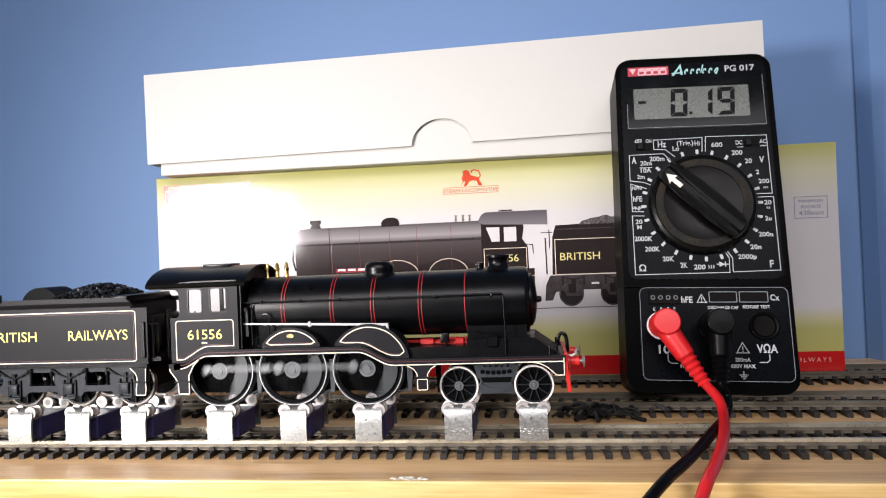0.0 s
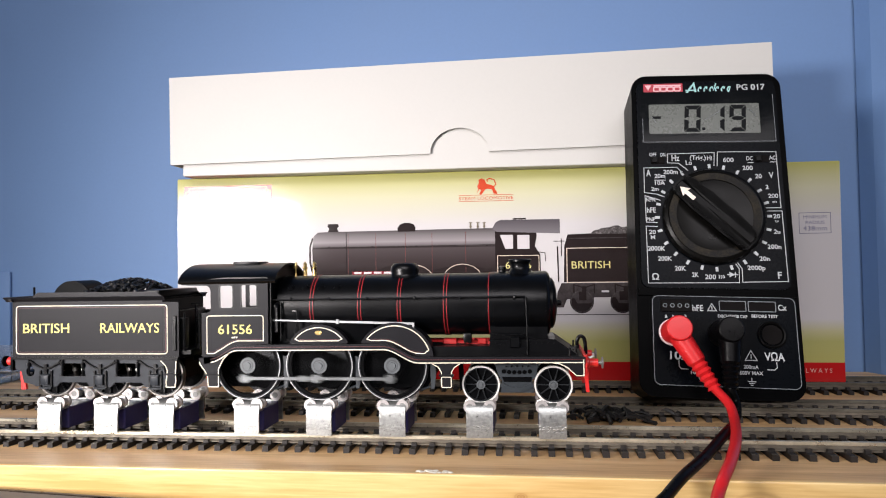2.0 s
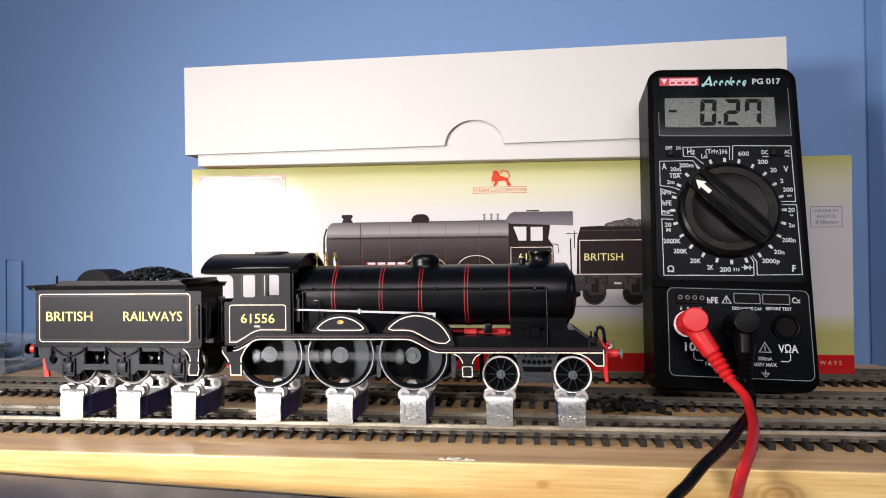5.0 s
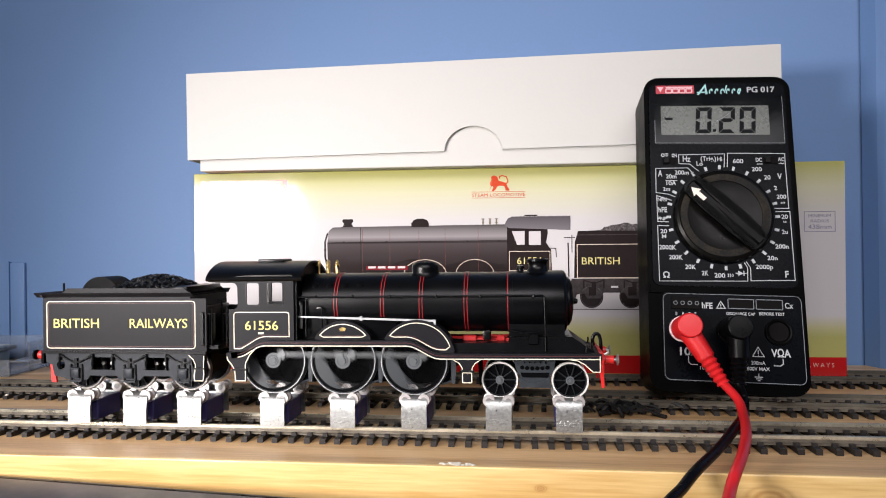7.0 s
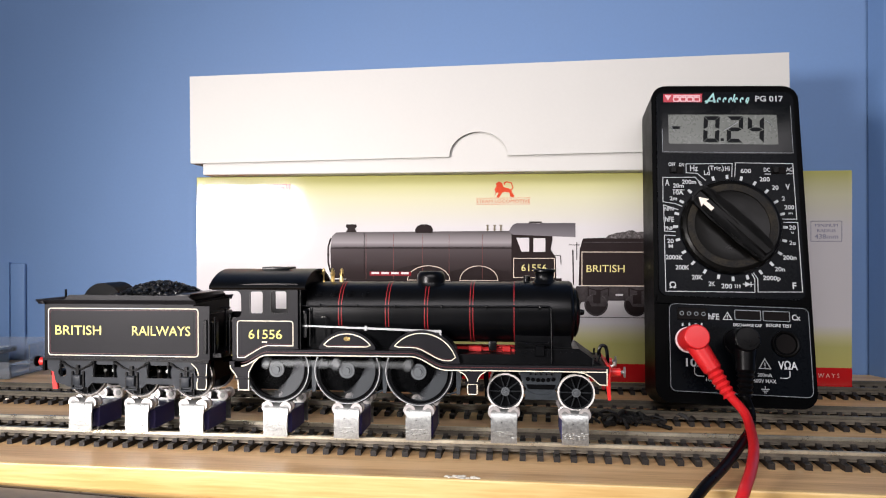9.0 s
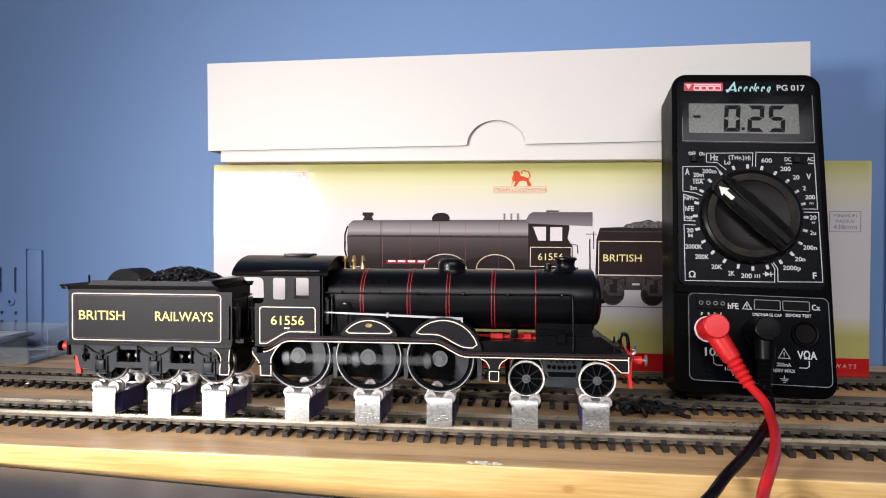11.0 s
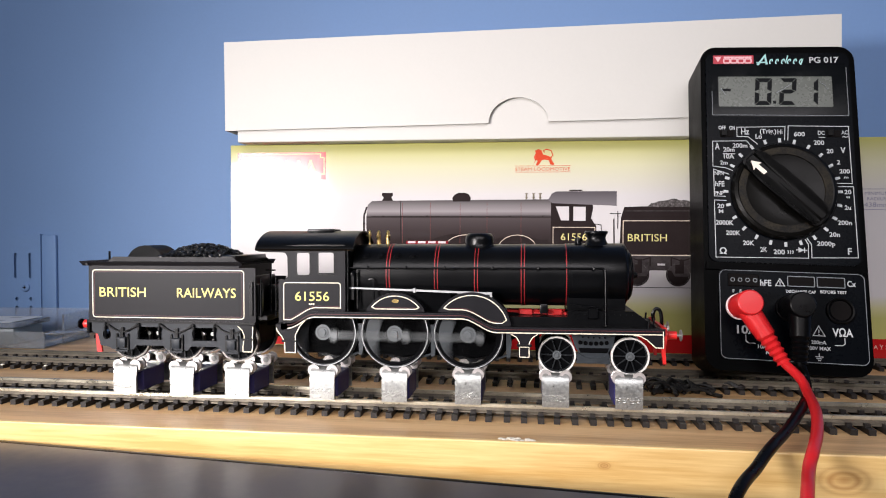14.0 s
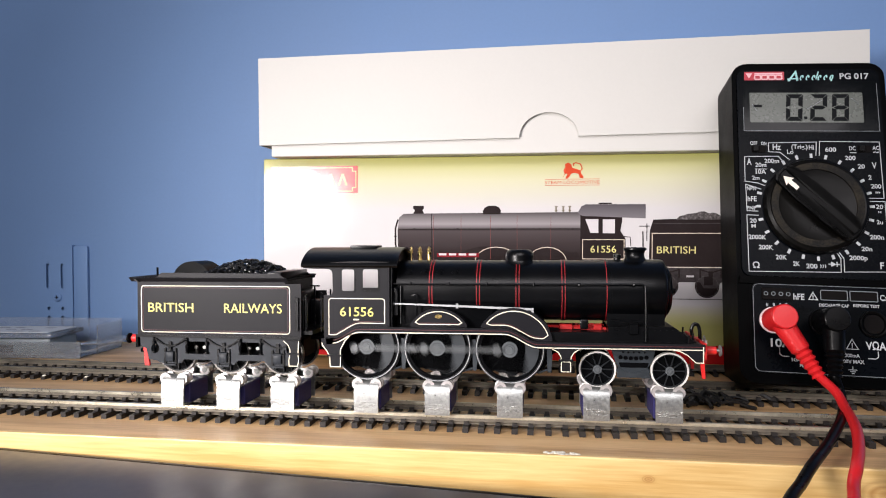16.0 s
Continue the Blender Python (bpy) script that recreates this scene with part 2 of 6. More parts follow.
LEGEND = mat("white_legend", (0.45, 0.47, 0.49), 0.5, vary=0.08, scale=200)
TEAL = mat("teal_print", (0.35, 0.62, 0.62), 0.5, vary=0.04)
LOGORED = mat("meter_logo_red", (0.42, 0.02, 0.04), 0.45, vary=0.06)
LOGOPINK = mat("meter_logo_pink", (0.72, 0.45, 0.48), 0.5, vary=0.04)
LCD = mat("lcd_grey", (0.076, 0.086, 0.074), 0.28, vary=0.05, scale=90)
LCDINK = mat("lcd_ink", (0.003, 0.004, 0.005), 0.5, spec=0.1, vary=0.05)
PLUGRED = mat("red_silicone", (0.56, 0.013, 0.016), 0.36, vary=0.08, scale=90)
PLUGBLACK = mat("black_silicone", (0.0018, 0.0018, 0.0021), 0.30, spec=0.11, vary=0.1, scale=90)
PINKRING = mat("jack_ring", (0.80, 0.62, 0.62), 0.4, vary=0.05)
HOLE = mat("socket_dark", (0.004, 0.0032, 0.0032), 0.6, spec=0.08, vary=0.1)
CLEAR = clear_mat("clear_plastic", (0.74, 0.78, 0.82), 0.16)
GREYPLASTIC = mat("grey_plastic", (0.16, 0.19, 0.20), 0.4, vary=0.08, scale=60)
LABELPAPER = mat("label_paper", (0.56, 0.58, 0.60), 0.6, vary=0.04)
BRUSHBLACK = mat("black_clutter", (0.004, 0.004, 0.004), 0.6, vary=0.3, scale=300, bump=0.4)
FILLER = mat("white_filler", (0.85, 0.80, 0.68), 0.8, vary=0.1, scale=400, bump=0.4)

# ---------------------------------------------------------------- mesh tools (millimetres in, metres out)
MM = 0.001


def thing(name, m, label, category, group="", kind=""):
    ob = new(name)
    ob.empty_display_size = 0.01
    ob.matrix_world = m
    return tagged(ob, label, category, group, kind)


def finish(name, bm, material, smooth=True):
    bmesh.ops.recalc_face_normals(bm, faces=bm.faces)
    bmesh.ops.scale(bm, vec=(MM, MM, MM), verts=bm.verts)
    me = bpy.data.meshes.new(name)
    bm.to_mesh(me)
    bm.free()
    me.materials.append(material)
    if smooth:
        me.shade_smooth()
        me.set_sharp_from_angle(angle=radians(32))
    return me


def part(name, bm, material, parent, label="", at=(0, 0, 0), smooth=True):
    ob = new(name, finish(name, bm, material, smooth))
    ob.parent = parent
    ob.location = [c * MM for c in at]
    return tagged(ob, label)


def solo(name, bm, material, label, category, group="", kind="", m=None, smooth=True):
    ob = new(name, finish(name, bm, material, smooth))
    if m is not None:
        ob.matrix_world = m
    return tagged(ob, label, category, group, kind)


def box(bm, x0, x1, y0, y1, z0, z1, bevel=0.0, seg=2):
    vs = [bm.verts.new(p) for p in ((x0, y0, z0), (x1, y0, z0), (x1, y1, z0), (x0, y1, z0), (x0, y0, z1), (x1, y0, z1), (x1, y1, z1), (x0, y1, z1))]
    fs = [bm.faces.new([vs[i] for i in f]) for f in ((0, 3, 2, 1), (4, 5, 6, 7), (0, 1, 5, 4), (1, 2, 6, 5), (2, 3, 7, 6), (3, 0, 4, 7))]
    if bevel:
        es = {e for f in fs for e in f.edges}
        bmesh.ops.bevel(bm, geom=list(es), offset=bevel, segments=seg, affect="EDGES", profile=0.5)
    return bm


def plate(bm, outline, y0, y1, holes=(), axis="y"):
    """Extruded flat shape in the x-z plane between y0 and y1, with holes."""
    from mathutils.geometry import tessellate_polygon
    loops = [list(outline)] + [list(h) for h in holes]
    flat = [p for lp in loops for p in lp]
    tris = tessellate_polygon([[Vector((p[0], p[1], 0)) for p in lp] for lp in loops])

    def put(p, d):
        return (p[0], d, p[1]) if axis == "y" else ((d, p[0], p[1]) if axis == "x" else (p[0], p[1], d))
    a = [bm.verts.new(put(p, y0)) for p in flat]
    b = [bm.verts.new(put(p, y1)) for p in flat]
    for t in tris:
        for vs in (a, b):
            try:
                bm.faces.new([vs[i] for i in t])
            except ValueError:
                pass
    k = 0
    for lp in loops:
        n = len(lp)
        for i in range(n):
            j = (i + 1) % n
            bm.faces.new((a[k + i], a[k + j], b[k + j], b[k + i]))
        k += n
    return bm


def lathe(bm, profile, centre, axis="z", seg=32, arc=(0, 360)):
    """Turned shape: profile of (radius, height) along the axis through centre."""
    full = arc[1] - arc[0] >= 360
    n = seg if full else seg + 1
    rings = []
    for r, h in profile:
        ring = []
        for k in range(n):
            a = radians(arc[0] + (arc[1] - arc[0]) * k / seg)
            c, s = r * math.cos(a), r * math.sin(a)
            p = {"z": (c, s, h), "y": (c, h, s), "x": (h, c, s)}[axis]
            ring.append(bm.verts.new((p[0] + centre[0], p[1] + centre[1], p[2] + centre[2])))
        rings.append(ring)
    for a, b in zip(rings, rings[1:]):
        for k in range(n if full else n - 1):
            j = (k + 1) % n
            bm.faces.new((a[k], a[j], b[j], b[k]))
    if full:
        for ring in (rings[0], rings[-1]):
            bm.faces.new(ring)
    return bm


def tube(bm, pts, r, seg=10):
    pts = [Vector(p) for p in pts]
    rings, up = [], None
    for i, p in enumerate(pts):
        d = (pts[min(i + 1, len(pts) - 1)] - pts[max(i - 1, 0)]).normalized()
        if up is None:
            up = d.orthogonal().normalized()
        up = (up - d * up.dot(d)).normalized()
        side = d.cross(up)
        rr = r[i] if isinstance(r, (list, tuple)) else r
        rings.append([bm.verts.new(p + rr * (math.cos(2 * math.pi * k / seg) * up + math.sin(2 * math.pi * k / seg) * side)) for k in range(seg)])
    for a, b in zip(rings, rings[1:]):
        for k in range(seg):
            j = (k + 1) % seg
            bm.faces.new((a[k], a[j], b[j], b[k]))
    bm.faces.new(rings[0])
    bm.faces.new(rings[-1])
    return bm


def spline(pts, n=8):
    """Catmull-Rom through points of any dimension."""
    ps = [Vector(p) for p in pts]
    out = []
    for i in range(len(ps) - 1):
        p0, p1, p2, p3 = ps[max(i - 1, 0)], ps[i], ps[i + 1], ps[min(i + 2, len(ps) - 1)]
        for k in range(n):
            t = k / n
            out.append(0.5 * ((2 * p1) + (p2 - p0) * t + (2 * p0 - 5 * p1 + 4 * p2 - p3) * t * t + (3 * p1 - p0 - 3 * p2 + p3) * t ** 3))
    return out + [ps[-1]]


def stripe(bm, pts, w, y, closed=False, depth=0.12):
    """A thin painted line of width w along points of the x-z plane, standing proud of the plane y towards -y."""
    n = len(pts)
    if closed and (Vector(pts[0]) - Vector(pts[-1])).length < 1e-6:
        pts, n = pts[:-1], n - 1
    left, right = [], []
    for i, p in enumerate(pts):
        a = Vector(pts[(i - 1) % n] if closed else pts[max(i - 1, 0)])
        b = Vector(pts[(i + 1) % n] if closed else pts[min(i + 1, n - 1)])
        p = Vector(p)
        d1, d2 = (p - a), (b - p)
        d1 = d1.normalized() if d1.length > 1e-9 else d2.normalized()
        d2 = d2.normalized() if d2.length > 1e-9 else d1
        nn = Vector((-(d1 + d2).y, (d1 + d2).x))
        nn = nn.normalized() if nn.length > 1e-9 else Vector((-d1.y, d1.x))
        k = w / 2 / max(0.5, nn.dot(Vector((-d1.y, d1.x))))
        left.append(p + nn * k)
        right.append(p - nn * k)
    vs = []
    for l, r in zip(left, right):
        vs.append([bm.verts.new((l.x, y - depth, l.y)), bm.verts.new((r.x, y - depth, r.y)), bm.verts.new((r.x, y + 0.02, r.y)), bm.verts.new((l.x, y + 0.02, l.y))])
    for i in range(n if closed else n - 1):
        a, b = vs[i], vs[(i + 1) % n]
        for q in range(4):
            bm.faces.new((a[q], a[(q + 1) % 4], b[(q + 1) % 4], b[q]))
    if not closed:
        bm.faces.new(vs[0])
        bm.faces.new(vs[-1])
    return bm


def round_rect(x0, x1, z0, z1, r, seg=5):
    out = []
    for cx, cz, a0 in ((x1 - r, z1 - r, 0), (x0 + r, z1 - r, 90), (x0 + r, z0 + r, 180), (x1 - r, z0 + r, 270)):
        for k in range(seg + 1):
            a = radians(a0 + 90 * k / seg)
            out.append((cx + r * math.cos(a), cz + r * math.sin(a)))
    return out


def arc_pts(cx, cz, r, a0, a1, n=24):
    return [(cx + r * math.cos(radians(a0 + (a1 - a0) * k / n)), cz + r * math.sin(radians(a0 + (a1 - a0) * k / n))) for k in range(n + 1)]


def letters(bm, text, x0, x1, z0, cap, y, depth=0.08, bold=0.0, squeeze=True):
    """Raised lettering facing -y: the text spans x0..x1, its capitals stand on z0 and are cap high (mm)."""
    cu = bpy.data.curves.new("lettering", "FONT")
    cu.body, cu.size, cu.resolution_u = text, 1.0, 3
    cu.offset = bold
    tmp = bpy.data.objects.new("lettering", cu)
    scene.collection.objects.link(tmp)
    dg = bpy.context.evaluated_depsgraph_get()
    me = bpy.data.meshes.new_from_object(tmp.evaluated_get(dg))
    bpy.data.objects.remove(tmp)
    xs = [v.co.x for v in me.vertices]
    zs = [v.co.y for v in me.vertices]
    lx, hx = min(xs), max(xs)
    k = cap / 0.69 if any(c.isalnum() for c in text) else cap / (max(zs) - min(zs))
    kx = (x1 - x0) / (hx - lx) if x1 is not None else k
    vs = [bm.verts.new((x0 + (v.co.x - lx) * kx, y - depth, z0 + v.co.y * k)) for v in me.vertices]
    for p in me.polygons:
        try:
            bm.faces.new([vs[i] for i in p.vertices])
        except ValueError:
            pass
    bpy.data.meshes.remove(me)
    bpy.data.curves.remove(cu)
    return bm


def B():
    return bmesh.new()


# ---------------------------------------------------------------- the setting


def setting(name, x0, x1, y0, y1, z0, z1, material, label, category, bevel=0.0):
    return solo(name, box(B(), x0, x1, y0, y1, z0, z1, bevel), material, label, category, kind="structure", smooth=bevel > 0)


setting("wall_north", -1500, 1300, 412, 505, -900, 1600, BLUE, "blue painted plaster wall behind the layout board", "wall")
east = plate(B(), [(183, 410), (187, 401), (196, 389), (212, 372), (290, 296), (440, 150), (520, 150), (520, 410)], -60, 1600, axis="z")
solo("wall_east", east, BLUE, "blue painted wall return splayed beside the boxes", "wall", kind="structure", smooth=False)
setting("wall_south", -1500, 1300, -1500, -1420, -900, 1600, PALE, "pale painted wall of the room", "wall")
setting("wall_west", -1580, -1504, -1420, 412, -900, 1600, PALE, "pale painted wall of the room", "wall")
setting("wall_far_east", 1304, 1380, -1420, 412, -900, 1600, PALE, "pale painted wall of the room", "wall")
setting("ceiling", -1500, 1300, -1420, 408, 1604, 1660, mat("ceiling_white", (0.55, 0.55, 0.53), 0.8, vary=0.03), "white painted ceiling", "ceiling")
setting("floor", -1500, 1300, -1420, 408, -960, -904, mat("floor_grey", (0.18, 0.16, 0.14), 0.7), "dull brown floor of the room", "floor")

layout = thing("layout_board", pose(0, 0, 0), "plywood layout board with a varnished pine front batten", "baseboard")
part("board_top", box(B(), -640, 330, 209.2, 410, -12, 0), PLY, layout, "tan plywood top", smooth=False)
part("front_batten", box(B(), -640, 330, 206.6, 209.0, -46, 0.2, 0.5, 2), PINE, layout, "knotty varnished pine batten", smooth=False)
bm = B()
for k in range(26):
    a = random.uniform(0, 6.28)
    rr = random.uniform(0, 1) ** 0.5
    x, y = -38 + 6.5 * rr * math.cos(a), 209.3 + 1.3 * rr * math.sin(a)
    lathe(bm, [(random.uniform(0.4, 1.1), 0.1), (0.5, 0.25 + random.uniform(0, 0.15))], (x, y, 0), seg=7)
part("filler_spot", bm, FILLER, layout, "spot of white filler")

# dark table in front of the board, its far edge askew to the batten
table_pose = pose(-0.155, 0.1975, -0.0055, 0, 0, -5.7)
table = thing("dark_table", table_pose, "charcoal black table top with a scuffed satin surface", "table")
part("table_top", box(B(), -88, 640, -620, -2.2, -24, 0), TABLE, table, smooth=False)
part("edge_band", box(B(), -88, 640, -2.1, 0, -24, 0.15, 0.5, 2), PLUGBLACK, table, "black edge band")


# ---------------------------------------------------------------- track
def rail_profile(bm, x0, x1, yc, head):
    if head:
        pts = [(-0.35, 3.7), (0.35, 3.7), (0.62, 3.95), (0.62, 5.0), (0.42, 5.15), (-0.42, 5.15), (-0.62, 5.0), (-0.62, 3.95)]
    else:
        pts = [(-1.15, 1.9), (1.15, 1.9), (1.15, 2.3), (0.35, 2.7), (0.35, 3.7), (-0.35, 3.7), (-0.35, 2.7), (-1.15, 2.3)]
    a = [bm.verts.new((x0, yc + p[0], p[1])) for p in pts]
    b = [bm.verts.new((x1, yc + p[0], p[1])) for p in pts]
    n = len(pts)
    for i in range(n):
        bm.faces.new((a[i], a[(i + 1) % n], b[(i + 1) % n], b[i]))
    bm.faces.new(a)
    bm.faces.new(b)
    return bm


bm = B()
box(bm, -1.1, 1.1, -14.8, 14.8, 0, 1.9)
for yc in (-8.9, 8.9):
    for s in (-1, 1):
        box(bm, -0.9, 0.9, yc + s * 1.85 - 0.7, yc + s * 1.85 + 0.7, 1.9, 3.0)
SLEEPER_MESH = finish("sleeper", bm, SLEEPER, smooth=False)


def track(m, x0, x1, label, metal, specks=()):
    t = thing("model_track", m, label, "model track", group="parallel tracks")
    for yc in (-8.9, 8.9):
        rail = part("rail", rail_profile(B(), x0, x1, yc, True), metal, t, smooth=False)
        part("rail_web", rail_profile(B(), x0, x1, yc, False), RAILWEB, rail, "rail web and foot in a darkened colour", smooth=False)
    n = int((x1 - x0) / 5.95)
    for k in range(n):
        s = new("sleeper", SLEEPER_MESH)
        s.parent = t
        s.location = ((x0 + 3 + k * 5.95) * MM, random.uniform(-0.0002, 0.0002), 0)
        s.rotation_euler = (0, 0, radians(random.uniform(-1.2, 1.2)))
    for x, y in specks:
        part("paint_speck", lathe(B(), [(0.9, 1.8), (0.8, 2.3), (0.3, 2.5)], (x, y, 0), "z", 8), FILLER, t, "speck of white paint")
    return t


# ---------------------------------------------------------------- cartons
CARTON = pose(-0.0263, 0.3455, 0.0076, -0.05, 0, 0.78) @ pose(0, 0, 0, 0, 0.27, 0) @ Matrix.Scale(0.989, 4)
INNER_BOX = pose(-0.0417, 0.3500, 0.1142, -0.05, 0, 0.78) @ pose(0, 0, 0, 0, 0.27, 0) @ Matrix.Scale(0.995, 4)


def carton():
    c = thing("locomotive_carton", CARTON, "yellow-green and white printed model locomotive carton standing on the rear rails", "box")
    body = part("carton_body", box(B(), -173.4, 173.4, 0, 60, -2.4, 107.6, 0.5, 2), PRINT, c, smooth=False)
    part("red_band", plate(B(), [(-173.2, -1.9), (173.2, -1.9), (173.2, 7.6), (-173.2, 7.6)], -0.12, 0.05), BOXRED, c, "printed red band")
    ox, oz = 25.5, -12.3

    def P(cx, cy):                     # print layout units to carton millimetres
        return (-207.9 + cx * 0.17 + ox, 130.3 - cy * 0.1697 + oz)

    def shape(name, pts, material, lift, label=""):
        return part(name, plate(B(), pts, -lift, -lift + 0.1), material, c, label, smooth=False)
    # maker's panel, as a plain red shape with gilt frame
    x0, x1, z0, z1 = -194.7 + ox, -144.5 + ox, 100.6 + oz, 115.6 + oz
    shape("maker_panel", [(x0, z0), (x1, z0), (x1, z1), (x0, z1)], BOXRED, 0.12, "red maker's panel with a gilt octagon frame")
    bm = B()
    stripe(bm, [(x0 + 3, z0 + 1), (x1 - 3, z0 + 1), (x1 - 3, z0 + 3), (x1 - 1, z0 + 3), (x1 - 1, z1 - 3), (x1 - 3, z1 - 3), (x1 - 3, z1 - 1), (x0 + 3, z1 - 1), (x0 + 3, z1 - 3), (x0 + 1, z1 - 3), (x0 + 1, z0 + 3), (x0 + 3, z0 + 3)], 0.5, -0.14, True)
    for k in range(6):
        xa = x0 + 5.5 + k * 6.8
        stripe(bm, [(xa, z0 + 4.2), (xa + 2.2, z0 + 10.6)], 1.1, -0.14)
        stripe(bm, [(xa + 4.4, z0 + 4.2), (xa + 2.2, z0 + 10.6)], 1.1, -0.14)
    part("maker_frame", bm, GOLDLINE, c)
    # heraldic beast over a two-line rule
    beast = [(1030, 133), (1036, 120), (1032, 110), (1038, 98), (1036, 90), (1046, 85), (1056, 90), (1060, 102), (1074, 106), (1084, 110), (1087, 120), (1094, 130), (1092, 135), (1082, 133), (1078, 120), (1066, 118), (1056, 120), (1050, 130), (1044, 136), (1038, 134), (1044, 122), (1040, 118)]
    shape("beast_emblem", [P(*p) for p in reversed(beast)], mat("emblem_red", (0.55, 0.06, 0.02), 0.25), 0.12, "red heraldic beast emblem")
    bm = stripe(B(), [P(*p) for p in [(1084, 112), (1090, 104), (1084, 90), (1070, 86), (1062, 90), (1064, 96)]], 0.55, -0.03)
    for cy in (137, 156):
        stripe(bm, [P(975, cy), P(1143, cy)], 0.22, -0.03)
    a, b = P(975, 152), P(1143, 152)
    letters(bm, "STEAM LOCOMOTIVE", a[0], b[0], a[1], 1.75, -0.03)
    part("emblem_lettering", bm, c and bpy.data.materials["emblem_red"], c)
    # printed side view of the locomotive, chimney to the left
    shape("printed_boiler", [P(*p) for p in [(508, 390), (505, 300), (510, 256), (524, 244), (560, 243), (1092, 240), (1092, 400), (640, 400)]][::-1], PRINTBOILER, 0.12, "printed side view of a black boiler")
    shape("printed_running_plate", [P(*p) for p in [(500, 395), (1240, 388), (1240, 470), (1180, 480), (500, 490)]][::-1], PRINTBLACK, 0.10)
    shape("printed_chimney", [P(*p) for p in [(556, 243), (562, 232), (555, 226), (557, 218), (590, 218), (592, 226), (586, 232), (592, 243)]][::-1], PRINTBLACK, 0.16)
    shape("printed_dome", [P(*p) for p in [(782, 246), (780, 235), (788, 224), (800, 219), (820, 219), (832, 224), (838, 235), (836, 246)]][::-1], PRINTBLACK, 0.16)
    shape("printed_cab", [P(*p) for p in [(1085, 300), (1085, 240), (1210, 240), (1212, 268), (1206, 300), (1222, 322), (1224, 400), (1085, 400)]][::-1], PRINTBLACK, 0.16)
    shape("printed_roof", [P(*p) for p in [(1076, 242), (1088, 222), (1100, 216), (1282, 216), (1282, 260), (1090, 252)]][::-1], PRINTROOF, 0.2)
    shape("printed_tender", [P(*p) for p in [(1292, 410), (1295, 298), (1305, 264), (1372, 262), (1560, 262), (1840, 262), (1846, 300), (1846, 410)]][::-1], PRINTBLACK, 0.12)
    bm = B()
    random.seed(3)
    heap = [(1372, 264)] + [(1372 + k * 12, 262 - 20 * math.sin(math.pi * min(1, k / 13)) ** 0.7 + random.uniform(-3, 3)) for k in range(1, 19)] + [(1600, 264)]
    plate(bm, [P(*p) for p in heap][::-1], -0.2, -0.1)
    part("printed_coal", bm, mat("printed_coal", (0.10, 0.09, 0.09), 0.25, vary=0.9, scale=700, fine=1500), c)
    for cx, cy, r in ((1345, 468, 38), (1465, 468, 38), (1585, 468, 38)):
        wheels = B()
        p = P(cx, cy)
        plate(wheels, arc_pts(p[0], p[1], r * 0.16, 0, 352, 40), -0.2, -0.1)
        wheel = part("printed_wheel", wheels, PRINTBLACK, c)
        part("printed_rim", stripe(B(), arc_pts(p[0], p[1], r * 0.145, 0, 350, 36), 0.2, -0.2, True), bpy.data.materials["printed_coal"], wheel)
        axle_box = box(B(), p[0] - 1.5, p[0] + 1.5, -0.34, -0.2, p[1] + 0.5, p[1] + 5.0)
        part("printed_axlebox", axle_box, PRINTBLACK, wheel)
    part("ground_line", stripe(B(), [P(1180, 508), P(1700, 508)], 0.3, -0.02), PRINTBLACK, c)
    shape("printed_frame", [P(*p) for p in [(1285, 412), (1846, 412), (1846, 452), (1700, 456), (1690, 474), (1655, 474), (1645, 456), (1505, 456), (1495, 474), (1455, 474), (1445, 456), (1382, 456), (1372, 474), (1332, 474), (1322, 458), (1300, 462), (1290, 486), (1268, 486), (1272, 440)]][::-1], PRINTFRAME, 0.22)
    for cx in (1352, 1475, 1675):
        bm = B()
        p = P(cx, 440)
        stripe(bm, [(p[0] - 5.5, p[1] + 4.0), (p[0], p[1] + 2.2), (p[0] + 5.5, p[1] + 4.0)], 0.6, -0.24)
        stripe(bm, [(p[0], p[1] + 3.0), (p[0], p[1] - 4.2)], 2.2, -0.24)
        for dx in (-5.2, 5.2):
            stripe(bm, [(p[0] + dx, p[1] + 4.4), (p[0] + dx, p[1] - 0.4)], 0.7, -0.24)
        part("printed_spring", bm, PRINTBLACK, c)
    part("printed_slot", stripe(B(), [P(1404, 438), P(1426, 438)], 1.0, -0.24), PRINTPALE, c)
    # smokebox door, handrail, cab beading and tender rails of the printed side view
    bm = stripe(B(), [P(507, 262), P(498, 290), P(498, 340), P(506, 372)], 0.9, -0.12)
    stripe(bm, [P(494, 316), P(502, 316)], 0.8, -0.14)
    stripe(bm, [P(616, 244), P(616, 392)], 0.3, -0.16)
    stripe(bm, [P(520, 293), P(1084, 291)], 0.28, -0.16)
    for cx in (560, 700, 840, 960, 1060):
        stripe(bm, [P(cx - 2, 292), P(cx + 2, 292)], 0.7, -0.16)
    stripe(bm, [P(1206, 300), P(1216, 316), P(1236, 318), P(1238, 345)], 0.35, -0.2)
    stripe(bm, [P(1146, 258), P(1146, 308)], 0.7, -0.26)
    stripe(bm, [P(1262, 284), P(1296, 284)], 0.35, -0.16)
    stripe(bm, [P(1286, 276), P(1286, 330)], 0.4, -0.16)
    stripe(bm, [P(1274, 300), P(1276, 408)], 0.6, -0.16)
    part("printed_beading", bm, PRINTBLACK, c)
    wave = [(640, 400)] + [(640 + k * 15, 372 - 24 * max(0, math.sin(math.pi * (k * 15 - 60) / 180)) - 18 * max(0, math.sin(math.pi * (k * 15 - 240) / 200))) for k in range(0, 30)] + [(1084, 400)]
    shape("printed_shadow", [P(*p) for p in wave], PRINTBLACK, 0.115 + 0.03)
